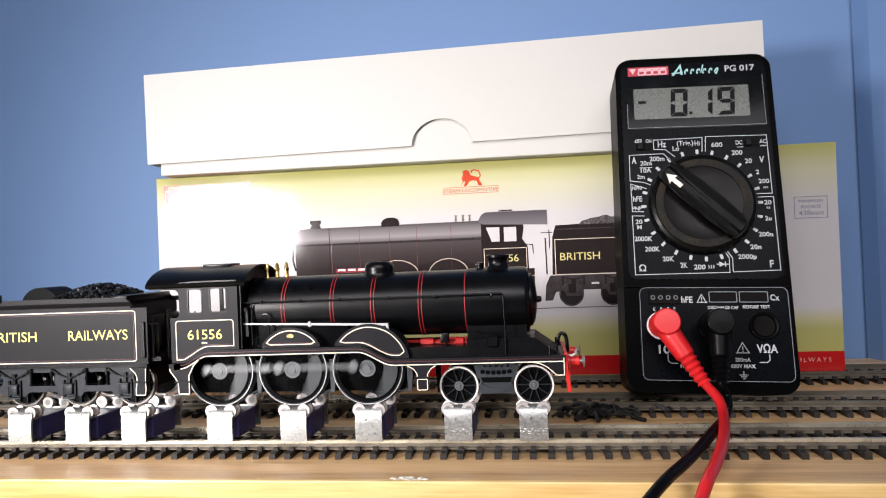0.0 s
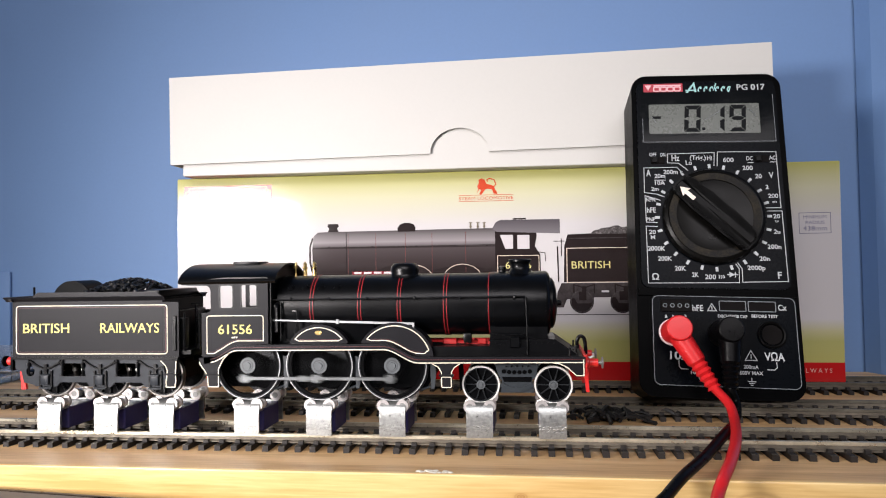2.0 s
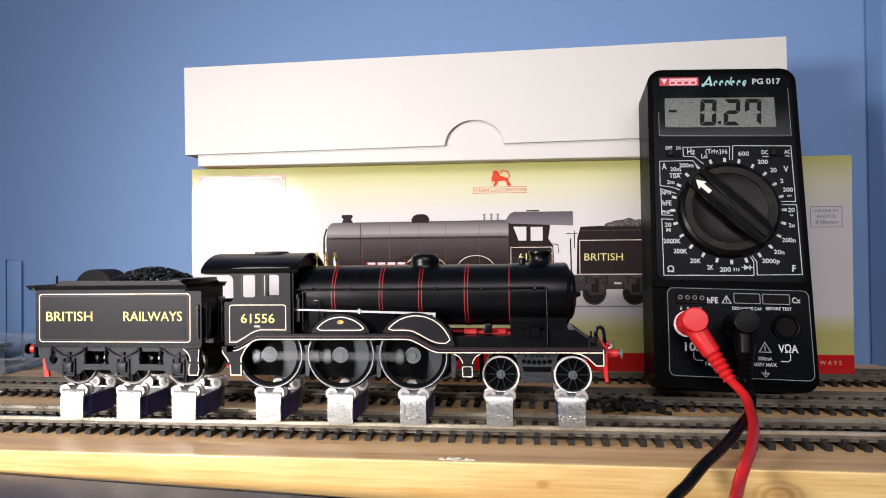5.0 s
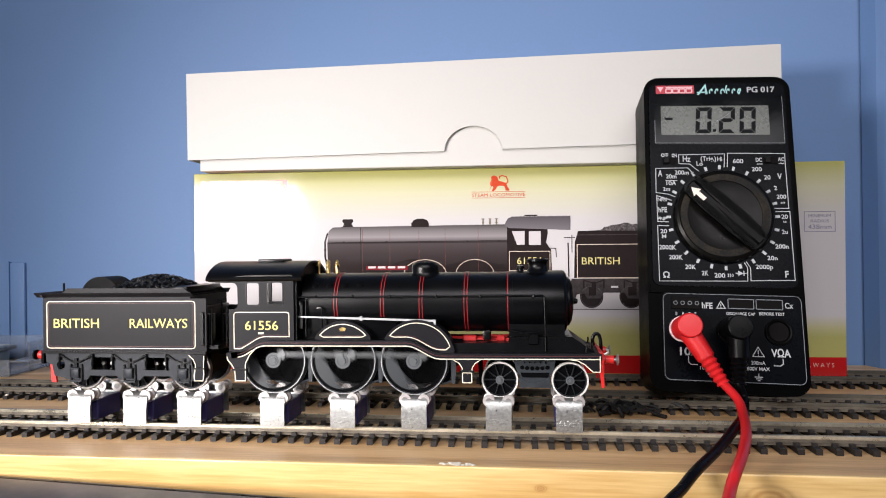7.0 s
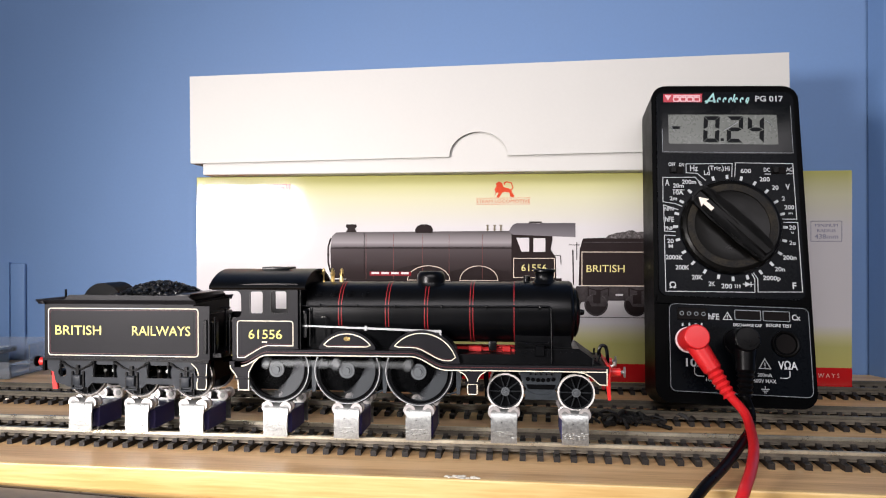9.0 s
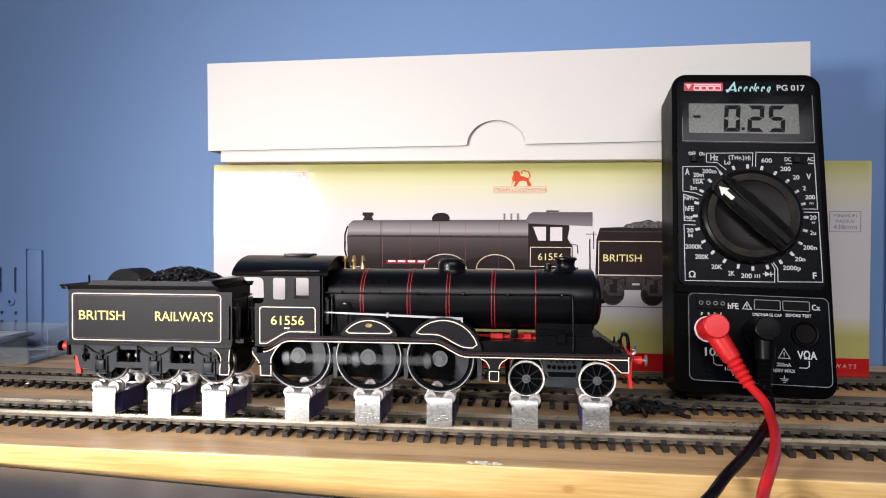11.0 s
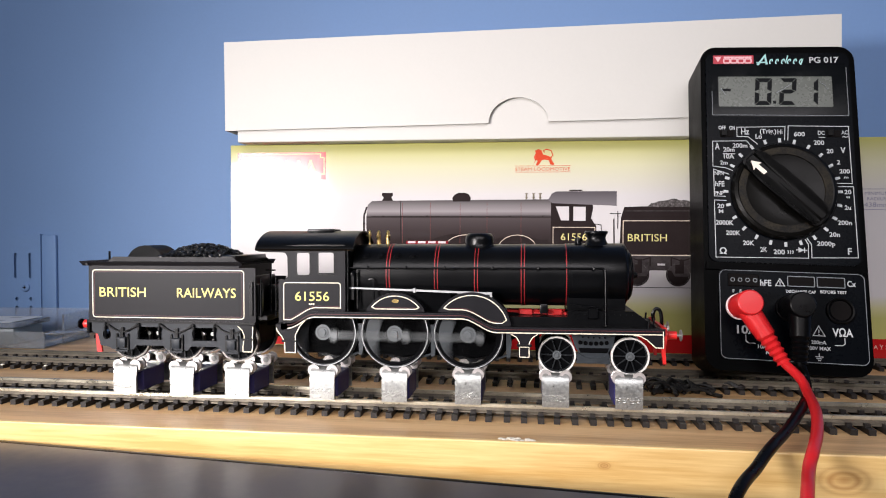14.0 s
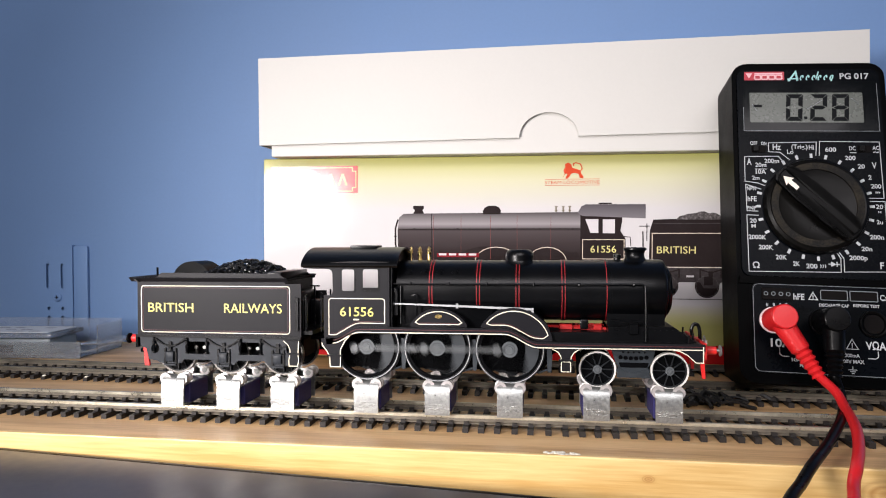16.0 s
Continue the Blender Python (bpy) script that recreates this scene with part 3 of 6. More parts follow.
    part("printed_ridge", stripe(B(), [P(1306, 276), P(1840, 276)], 0.5, -0.14), PRINTFRAME, c)
    part("printed_roof_vent", stripe(B(), [P(1140, 213), P(1180, 213)], 0.7, -0.14), PRINTBLACK, c)
    for pts in ([(1100, 262), (1140, 262), (1140, 305), (1116, 305)], [(1153, 263), (1190, 263), (1190, 306), (1153, 306)]):
        part("printed_window", plate(B(), [P(*p) for p in pts][::-1], -0.24, -0.16), PRINTPALE, c)
    bm = B()
    for x in (622, 711, 805, 889, 994):
        stripe(bm, [P(x, 250), P(x, 392)], 0.16, -0.12)
    part("printed_red_lines", bm, mat("printed_red_thin", (0.19, 0.055, 0.05), 0.25), c)
    bm = B()
    for k in range(4):
        stripe(bm, [P(640 + k * 32, 374), P(664 + k * 32, 374)], 1.1, -0.2)
    part("printed_gaps", bm, PRINTPALE, c)
    part("printed_red_frame", stripe(B(), [P(634, 376), P(768, 376)], 2.2, -0.16), mat("printed_frame_red", (0.20, 0.012, 0.02), 0.2), c)
    bm = B()
    for x, w in ((824, 68), (983, 60)):
        pts = [P(x + w * math.cos(a / 10 * math.pi), 396 - 46 * math.sin(a / 10 * math.pi)) for a in range(11)]
        stripe(bm, pts, 0.35, -0.12, True)
    splash = [[P(x + w * math.cos(a / 10 * math.pi), 396 - 46 * math.sin(a / 10 * math.pi)) for a in range(11)] for x, w in ((824, 66), (983, 58))]
    stripe(bm, [P(*p) for p in [(1092, 326), (1218, 326), (1218, 386), (1092, 386)]], 0.35, -0.16, True)
    stripe(bm, [P(*p) for p in [(1302, 306), (1836, 306), (1836, 410), (1302, 410)]], 0.4, -0.12, True)
    stripe(bm, [P(1095, 410), P(1240, 410)], 0.35, -0.16)
    part("printed_lining", bm, PRINTCREAM, c)
    for pts in splash:
        shape("printed_splasher", pts[::-1], PRINTBLACK, 0.118)
    bm = B()
    a, b = P(1316, 368), P(1431, 368)
    letters(bm, "BRITISH", a[0], b[0], a[1], 3.7, -0.12)
    part("printed_lettering", bm, mat("printed_yellow", (0.70, 0.62, 0.25), 0.3), c)
    bm = B()
    a, b = P(1520, 370), P(1690, 370)
    letters(bm, "RAILWAYS", a[0], b[0], a[1], 3.7, -0.12)
    part("printed_lettering", bm, bpy.data.materials["printed_yellow"], c)
    bm = B()
    a, b = P(1116, 366), P(1194, 366)
    letters(bm, "61556", a[0], b[0], a[1], 3.6, -0.16)
    part("printed_number", bm, bpy.data.materials["printed_yellow"], c)
    bm = B()
    for cx in (1010, 1032, 1052):
        p = P(cx, 240)
        stripe(bm, [p, (p[0], p[1] + 2.8)], 0.75, -0.12)
        stripe(bm, [(p[0] - 0.8, p[1] + 3.0), (p[0] + 0.8, p[1] + 3.0)], 0.45, -0.12)
        stripe(bm, [(p[0] - 0.7, p[1] + 0.9), (p[0] + 0.7, p[1] + 0.9)], 0.4, -0.12)
    part("printed_valves", bm, mat("printed_brass", (0.17, 0.145, 0.10), 0.3), c)
    # boxed note at the end
    x0, x1, z0, z1 = 127.9 + ox, 142.8 + ox, 84.0 + oz, 94.2 + oz
    bm = stripe(B(), [(x0, z0), (x1, z0), (x1, z1), (x0, z1)], 0.25, -0.03, True)
    letters(bm, "MINIMUM", x0 + 2, x1 - 2, z1 - 2.9, 1.6, -0.03)
    letters(bm, "RADIUS", x0 + 3, x1 - 3, z1 - 5.6, 1.6, -0.03)
    letters(bm, "438mm", x0 + 1.8, x1 - 1.8, z0 + 1.3, 2.3, -0.03)
    part("radius_note", bm, PRINTGREY, c, "small printed radius note in a frame")
    bm = letters(B(), "R A I L W A Y S", 122.4 + ox, 141.6 + ox, 14.9 + oz, 2.1, -0.14)
    part("band_lettering", bm, mat("printed_band_text", (0.72, 0.45, 0.38), 0.3), c)
    return c


def white_box():
    w = thing("white_inner_box", INNER_BOX, "plain white card box with loose lid on the printed carton", "box")
    part("tray", box(B(), -148, 150, -14.2, 50, 0, 40, 0.4, 2), CARD, w, "white card tray", smooth=False)
    lid = B()
    a, h = radians(0.72), 46.9
    z0 = 7.9
    # lid sides with a thumb notch in the lower front edge
    cx, r = 1.0, 15.0
    bottom = [(-154, 0), (cx - r, 0)] + [(cx - r * math.cos(radians(k)), 12.6 * math.sin(radians(k))) for k in range(10, 180, 10)] + [(cx + r, 0), (154, 0)]
    outline = bottom + [(154, h), (-154, h)]
    plate(lid, outline, -16.2, -15.0)
    plate(lid, [(-154, 0), (154, 0), (154, h), (-154, h)], 51, 52.2)
    box(lid, -154, -152.8, -15, 51, 0, h)
    box(lid, 152.8, 154, -15, 51, 0, h)
    box(lid, -152.8, 152.8, -15, 51, h - 1.2, h)
    bmesh.ops.rotate(lid, cent=(0, 0, 0), matrix=Matrix.Rotation(-a, 3, "Y"), verts=lid.verts)
    bmesh.ops.translate(lid, vec=(0, 0, z0), verts=lid.verts)
    part("lid", lid, CARD, w, "white card lid with a thumb notch")
    return w


# ---------------------------------------------------------------- left-hand clutter
def shelf_upright():
    u = thing("shelf_upright", pose(-0.3886, 0.412, 0), "blue-painted slotted metal shelf upright screwed to the wall", "shelf bracket")
    slots = []
    for xx in (4.5, 15.6):
        slots.append(round_rect(xx - 1.3, xx + 1.3, 36.5, 53.8, 1.2)[::-1])
    for xx in (5.2, 15.8):
        slots.append(arc_pts(xx, 22.4, 1.3, 0, 330, 11)[::-1])
        slots.append(round_rect(xx - 1.3, xx + 1.3, 6, 17.5, 1.1)[::-1])
    face = plate(B(), round_rect(0, 23.3, 0.5, 67, 1.0), -3.2, -2.4, slots)
    part("channel_face", face, BLUE, u)
    bm = box(B(), 0.2, 1.3, -2.4, -0.2, 0.5, 66.4)
    box(bm, 22.0, 23.1, -2.4, -0.2, 0.5, 66.4)
    part("channel_sides", bm, BLUE, u)
    part("channel_back", box(B(), 1.4, 21.9, -1.0, -0.4, 0.5, 66), BLUE, u)
    part("side_bracket", box(B(), 23.3, 34.1, -2.5, -0.2, 0.5, 66, 0.9), BLUE, u)
    bm = lathe(B(), [(3.0, -3.2), (2.9, -4.1), (2.2, -4.7), (0.3, -4.8)], (12.2, 0, 30.4), "y", 22)
    screw = part("screw", bm, BLUE, u, "painted cross-head screw")
    bm = box(B(), 10.9, 13.5, -4.95, -4.7, 30.1, 30.7)
    box(bm, 11.9, 12.5, -4.96, -4.7, 29.1, 31.7)
    part("cross_recess", bm, HOLE, screw)
    return u


def plastic_tub():
    t = thing("plastic_tub", pose(-0.364, 0.362, 0, 0, 0, 4), "clear plastic tub with an open lid and a grey tray inside", "container")
    bm = B()
    for args in ((-50, 50, -20, -19.2, 0.3, 10), (-50, 50, 24, 24.8, 0.3, 19), (-50, -49.2, -19.2, 24, 0.3, 19), (49.2, 50, -2, 24, 0.3, 18), (-49.2, 49.2, -19.2, 24, 0.3, 1.1)):
        box(bm, *args)
    part("tub_wall", bm, CLEAR, t)
    flange = plate(B(), [(50, -19), (60, -16), (68, 2), (64, 12), (50, 20)], 8.5, 9.2, [[(52.5, -10), (52.5, 10), (60, 6), (61, -4), (57, -10)]], axis="z")
    part("tub_flange", flange, CLEAR, t)
    lip = tube(B(), spline([(30, -20, 9.5), (38, -20.6, 6.0), (48, -20.4, 4.2), (57, -17, 5.2), (66, -4, 9.0), (69, 4, 9.6)], 6), 0.55, 7)
    part("tub_lip", lip, CLEAR, t, "clear rounded plastic lip")
    part("inner_tray", box(B(), -47, 29, -16.5, 10, 1.5, 11.5, 1.5, 2), GREYPLASTIC, t, "grey plastic tray")
    part("latch", box(B(), -6, 6, -17.4, -16.3, 3, 7.5, 0.4), HOLE, t)
    part("tray_lid", box(B(), -48, 31, -18, 14, 11.7, 14.6, 0.9), CLEAR, t, "clear plastic tray lid")
    label = part("paper_label", box(B(), -46, 27, -15.5, 12, 14.7, 15.0), LABELPAPER, t, "white paper label")
    bars = B()
    for k in range(6):
        for row in range(3):
            if (k + row) % 3:
                box(bars, -38 + k * 10, -31.5 + k * 10, -12 + row * 7.5, -9.6 + row * 7.5, 14.95, 15.1)
    part("label_bar", bars, mat("label_bar_grey", (0.20, 0.21, 0.23), 0.6), label)
    return t


def black_scrap():
    bm = B()
    random.seed(11)
    for k in range(46):
        a = random.uniform(0, 6.28)
        x, y = random.gauss(0, 8), random.gauss(0, 4)
        L = random.uniform(4, 11)
        z = random.uniform(0.6, 4)
        tube(bm, spline([(x - L / 2 * math.cos(a), y - L / 2 * math.sin(a), z * 0.5 + 0.6), (x, y, z + random.uniform(0, 2)), (x + L / 2 * math.cos(a), y + L / 2 * math.sin(a), z * 0.5 + 0.6)], 3), random.uniform(0.5, 1.0), 5)
    return solo("scrap_foam", bm, BRUSHBLACK, "crumpled black scrap lying on the second track", "scrap", m=pose(0.026, 0.284, 0.0, 0, 0, 12))


# ---------------------------------------------------------------- locomotive
CY = 0.2432                     # centre line of the front track
DRIVERS = (-109.6, -82.7, -55.9)
AXLE_Z, DRIVER_R, CRANK = 29.8, 12.4, 4.6
BOGIE = (-24.5, 0.6)


def spoked(bm, r_hub, r_rim, n, y0, y1, w0, w1):
    for k in range(n):
        a = 2 * math.pi * k / n
        c, s = math.cos(a), math.sin(a)
        q = [(r_hub * 0.8, -w0), (r_rim, -w1), (r_rim, w1), (r_hub * 0.8, w0)]
        pts = [(p[0] * c - p[1] * s, p[0] * s + p[1] * c) for p in q]
        plate(bm, pts, y0, y1)


def wheel_centre(bm, r_hub, r_in, r_out, n, y0, y1, w0, w1):
    """Spoked wheel centre cast in one piece: a disc pierced between the spokes."""
    holes = []
    for k in range(n):
        a0, a1 = 2 * math.pi * k / n, 2 * math.pi * (k + 1) / n
        b0, b1 = a0 + w0 / r_hub, a1 - w0 / r_hub
        c0, c1 = a0 + w1 / r_in, a1 - w1 / r_in
        pts = [(r_hub * math.cos(b0), r_hub * math.sin(b0)), (r_hub * math.cos(b1), r_hub * math.sin(b1))]
        if b1 <= b0:
            m = (a0 + a1) / 2
            rr = r_hub * 1.15
            pts = [(rr * math.cos(m), rr * math.sin(m))]
        pts += [(r_in * math.cos(c1 + (c0 - c1) * q / 3), r_in * math.sin(c1 + (c0 - c1) * q / 3)) for q in range(4)]
        holes.append(pts)
    plate(bm, arc_pts(0, 0, r_out, 0, 360 - 360 / 64, 63), y0, y1, holes)


def ring(bm, r0, r1, y0, y1, seg=64):
    plate(bm, arc_pts(0, 0, r1, 0, 360 - 360 / seg, seg - 1), y0, y1, [arc_pts(0, 0, r0, 0, 360 - 360 / seg, seg - 1)[::-1]])


def driver(loco, x, number):
    """One driving wheelset: axle, and on both ends a spoked wheel with tyre, counterweight, hub and crank pin."""
    axle = part("driving_wheelset", lathe(B(), [(1.6, -8), (1.6, 8)], (0, 0, 0), "y", 16), FRAMEBLACK, loco, at=(x, 0, AXLE_Z))
    for side, turn in ((-1, 0), (1, 90)):
        ya, yb = (-9.9, -8.0) if side < 0 else (8.0, 9.9)
        out = ya if side < 0 else yb
        spin = Matrix.Rotation(radians(turn), 3, "Y")
        bm = B()
        wheel_centre(bm, 2.8, 10.6, 11.75, 20, ya + 0.3, yb - 0.2, 0.3, 0.2)
        bmesh.ops.rotate(bm, cent=(0, 0, 0), matrix=spin, verts=bm.verts)
        wheel = part("wheel", bm, FRAMEBLACK, axle, "black spoked driving wheel")
        bm = B()
        ring(bm, 11.75, DRIVER_R, ya - 0.1, yb + 0.1)
        ring(bm, 11.75, 13.0, (yb - 0.1) if side < 0 else (ya - 0.6), (yb + 0.6) if side < 0 else (ya + 0.1))
        tyre = part("tyre", bm, TYREDARK, axle, "dark steel tyre with a bright edge")
        bm = B()
        ring(bm, 12.08, 12.36, out - 0.2, out + 0.2)
        part("bright_edge", bm, RODGREY, tyre, "bright steel tyre edge")
        bm = lathe(B(), [(2.9, out - 0.35), (2.9, out + 0.3)], (0, 0, 0), "y", 24)
        lathe(bm, [(1.3, out + side * 0.2), (1.2, out + side * 0.75)], (0, 0, 0), "y", 16)
        hub = part("hub", bm, HUBGREY, axle, "grey wheel boss")
        bm = B()
        ring(bm, 1.75, 2.1, out + side * 0.3 - 0.12, out + side * 0.3 + 0.12, 32)
        part("hub_groove", bm, HUBDARK, hub)
        seg = arc_pts(0, 0, 10.6, 180 - 58, 180 + 58, 20)
        bm = plate(B(), seg, out - 0.25, out + 0.25)
        bmesh.ops.rotate(bm, cent=(0, 0, 0), matrix=spin, verts=bm.verts)
        part("counterweight", bm, WEIGHT, axle, "grey crescent counterweight")
        p = spin @ Vector((CRANK, 0, 0))
        bm = lathe(B(), [(1.9, out - 0.3), (1.9, out + side * 0.3)], (p.x, 0, p.z), "y", 16)
        lathe(bm, [(0.9, out), (0.9, out + side * 1.9)], (p.x, 0, p.z), "y", 12)
        part("crank_pin", bm, RODSTEEL, axle, "steel crank pin")
    return axle


def coupling_rod(loco, y):
    x0, x1 = DRIVERS[0], DRIVERS[2]
    bm = B()
    xm = DRIVERS[1]
    box(bm, x0 - xm, x1 - xm, y - 0.35, y + 0.35, -0.6, 0.6, 0.12, 1)
    for x in DRIVERS:
        lathe(bm, [(1.55, y - 0.6), (1.7, y - 0.4), (1.7, y + 0.5)], (x - xm, 0, 0), "y", 20)
    box(bm, -6.6, -3.0, y - 0.6, y + 0.5, -1.1, 1.1, 0.2, 1)
    return part("coupling_rod", bm, RODSTEEL, loco, "polished steel coupling rod", at=(xm, 0, AXLE_Z))


def disc_wheelset(parent, x, z, r, n, y_face=-9.6, tyre=STEEL, name="wheelset"):
    ax = part(name, lathe(B(), [(1.0, -9), (1.0, 9)], (0, 0, 0), "y", 12), FRAMEBLACK, parent, at=(x, 0, z))
    for side in (-1, 1):
        ya, yb = (y_face, y_face + 1.8) if side < 0 else (-y_face - 1.8, -y_face)
        bm = B()
        wheel_centre(bm, 1.6, r - 1.05, r - 0.5, n, ya + 0.4, yb - 0.6, 0.2, 0.14)
        part("wheel", bm, WHEELDARK, ax)
        part("backing", lathe(B(), [(r - 0.6, yb - 0.5 if side < 0 else ya + 0.1), (r - 0.6, yb - 0.1 if side < 0 else ya + 0.5)], (0, 0, 0), "y", 40), FRAMEBLACK, ax)
        bm = B()
        ring(bm, r - 0.62, r, ya, yb, 48)
        part("tyre", bm, tyre, ax, "bright steel tyre")
        o = ya if side < 0 else yb
        bm = lathe(B(), [(1.55, o - 0.1), (1.55, o + 0.1)], (0, 0, 0), "y", 20)
        lathe(bm, [(0.6, o + side * 0.05), (0.55, o + side * 0.45)], (0, 0, 0), "y", 12)
        hub = part("hub", bm, HUBGREY, ax)
        bm = B()
        ring(bm, 0.85, 1.1, o + side * 0.1 - 0.1, o + side * 0.1 + 0.1, 24)
        part("hub_groove", bm, HUBDARK, hub)
    return ax


def platform_line(n=8):
    """Top edge of the running plate, from the cab to the buffer beam."""
    a = [(-123.6, 33.6), (-121, 33.8)]
    a += [(-121 + 10 * t, 33.8 + 4.2 * (3 * t * t - 2 * t ** 3)) for t in [k / n for k in range(1, n + 1)]]
    a += [(-57.5, 38.2)]
    a += [(-57.5 + 12 * t, 38.2 - 4.6 * (3 * t * t - 2 * t ** 3)) for t in [k / n for k in range(1, n + 1)]]
    a += [(11.2, 33.8)]
    return a


def splasher(loco, cx, cz, r, x0, x1, follow):
    """A wheel splasher: arched face plate over the running plate, top strip, cream and red lining."""
    zl = 38.4
    top = [(cx + r * math.cos(radians(a)), cz + r * math.sin(radians(a))) for a in range(180, -1, -4)]
    top = [p for p in top if p[1] > (34.0 if (follow and p[0] > cx) else zl)]
    line = platform_line()

    def floor_z(x):
        for (xa, za), (xb, zb) in zip(line, line[1:]):
            if xa <= x <= xb:
                return za + (zb - za) * (x - xa) / max(1e-6, xb - xa)
        return zl
    xs = [top[-1][0] + (top[0][0] - top[-1][0]) * k / 14 for k in range(15)]
    base = [(x, floor_z(x) + 0.0) for x in xs]
    outline = top + base
    body = part("splasher", plate(B(), outline, -13.6, -6.5), CABPAINT, loco, "lined black wheel splasher")
    bm = B()
    inner = [(cx + (r - 1.1) * math.cos(radians(a)), cz + (r - 1.1) * math.sin(radians(a))) for a in range(180, -1, -4)]
    inner = [p for p in inner if p[1] > (35.4 if (follow and p[0] > cx) else zl + 0.9)]
    xs = [inner[-1][0] + (inner[0][0] - inner[-1][0]) * k / 14 for k in range(15)]
    lining = inner + [(x, floor_z(x) + 1.0) for x in xs[1:-1]]
    part("lining", stripe(bm, lining, 0.33, -13.6, True), CREAM, body, "cream lining")
    part("red_lining", stripe(B(), [(x, floor_z(x) + 1.45) for x in xs[1:-1]], 0.18, -13.6), REDTHIN, body)
    return body


def locomotive():
    L = thing("steam_locomotive", pose(0, CY, 0), "lined black model steam locomotive with red-banded boiler on rollers", "model locomotive")
    bz = 51.0
    # boiler, smokebox
    part("boiler", lathe(B(), [(11.2, -98), (11.2, -20.3)], (0, 0, bz), "x", 72), BLACK, L, "satin black boiler barrel")
    smoke = part("smokebox", lathe(B(), [(11.5, -20.3), (11.55, -1.2), (11.2, -0.5), (10.4, 0.0), (9.6, 0.2)], (0, 0, bz), "x", 72), BLACK, L, "riveted black smokebox")
    part("smokebox_door", lathe(B(), [(9.2, 0.1), (9.0, 1.0), (7.5, 1.9), (4.5, 2.5), (1.2, 2.8), (0.9, 4.2), (0.5, 4.4)], (0, 0, bz), "x", 48), BLACK, smoke, "dished black smokebox door")
    bm = B()
    for k in range(72):
        a = 2 * math.pi * k / 72
        for x in (-19.4, -1.5):
            lathe(bm, [(0.16, 0), (0.1, 0.12)], (x, 0, 0), "z", 5)
            vs = list(bm.verts)[-10:]
            bmesh.ops.translate(bm, vec=(0, 0, 11.5), verts=vs)
            bmesh.ops.rotate(bm, cent=(0, 0, 0), matrix=Matrix.Rotation(a, 3, "X"), verts=vs)
            bmesh.ops.translate(bm, vec=(0, 0, bz), verts=vs)
    part("rivets", bm, BLACK, smoke)
    for x in (-85.0, -67.4, -53.0, -36.5, -20.7):
        band = part("boiler_band", lathe(B(), [(11.2, x - 0.85), (11.33, x - 0.8), (11.33, x + 0.8), (11.2, x + 0.85)], (0, 0, bz), "x", 72), BLACK, L)
        for s in (-0.55, 0.55):
            part("red_line", lathe(B(), [(11.3, x + s - 0.14), (11.38, x + s - 0.13), (11.38, x + s + 0.13), (11.3, x + s + 0.14)], (0, 0, bz), "x", 72), REDLINE, band, "red boiler line")
    # firebox sides under the boiler, and saddle
    fb = B()
    box(fb, -98, -62, -10.2, 10.2, 36, bz, 0.5)
    part("firebox", fb, FRAMEBLACK, L)
    part("saddle", plate(B(), [(-21, 36), (-21, 46), (-1, 46), (-1, 36)], -8.5, 8.5), BLACK, L)
    # boiler fittings
    part("dome", lathe(B(), [(5.9, 60.6), (5.3, 61.6), (5.15, 62.3), (5.3, 63.6), (5.1, 65.0), (4.3, 66.0), (3.9, 66.15), (3.6, 66.0), (3.0, 65.9), (0.3, 66.2)], (-52.6, 0, 0), "z", 40), BLACK, L, "squat black dome")
    part("chimney", lathe(B(), [(5.0, 61.6), (4.0, 62.6), (3.45, 63.4), (3.3, 64.6), (3.6, 65.6), (4.15, 66.1), (4.15, 66.7), (3.7, 67.0), (2.9, 67.0), (2.7, 65.5), (2.6, 63.0)], (-10.2, 0, 0), "z", 40), BLACK, L, "flared black chimney")
    part("snifting_valve", lathe(B(), [(1.3, 61.8), (1.2, 63.2), (1.45, 63.4), (1.3, 64.4), (0.4, 64.6)], (-16.6, 0, 0), "z", 20), BLACK, L)
    for x in (-90.9, -87.3):
        part("safety_valve", lathe(B(), [(1.0, 61.8), (0.75, 62.6), (0.7, 64.4), (0.95, 64.8), (0.95, 65.4), (0.6, 65.7), (0.75, 66.4), (0.5, 67.0), (0.2, 67.4)], (x, 0, 0), "z", 16), BRASS, L, "brass safety valve")
    bm = lathe(B(), [(0.6, 61.8), (0.35, 62.5), (0.3, 64.6), (0.6, 65.2), (0.55, 66.8), (0.15, 67.4)], (-94.0, -1.5, 0), "z", 12)
    tube(bm, [(-94.0, -1.5, 65.2), (-95.3, -1.5, 65.4)], 0.2, 6)
    part("whistle", bm, BRASS, L, "brass whistle")
    for x in (-93.4, -87.8, -82.0, -76.0):
        a = radians(38)
        bm = lathe(B(), [(1.45, 0), (1.4, 0.3), (0.95, 0.35), (0.85, 0.7), (0.3, 0.75)], (0, 0, 0), "z", 16)
        bmesh.ops.rotate(bm, cent=(0, 0, 0), matrix=Matrix.Rotation(a * 1.35, 3, "X"), verts=bm.verts)
        bmesh.ops.translate(bm, vec=(x, -11.2 * math.sin(a * 1.35), bz + 11.2 * math.cos(a * 1.35)), verts=bm.verts)
        part("washout_plug", bm, BLACK, L)
    # handrail along the boiler
    bm = tube(B(), [(-100, -12.2, 53.7), (-9, -12.2, 54.2), (-8.2, -12.3, 53.5), (-8.0, -12.6, 42), (-8.0, -12.6, 34)], 0.33, 8)
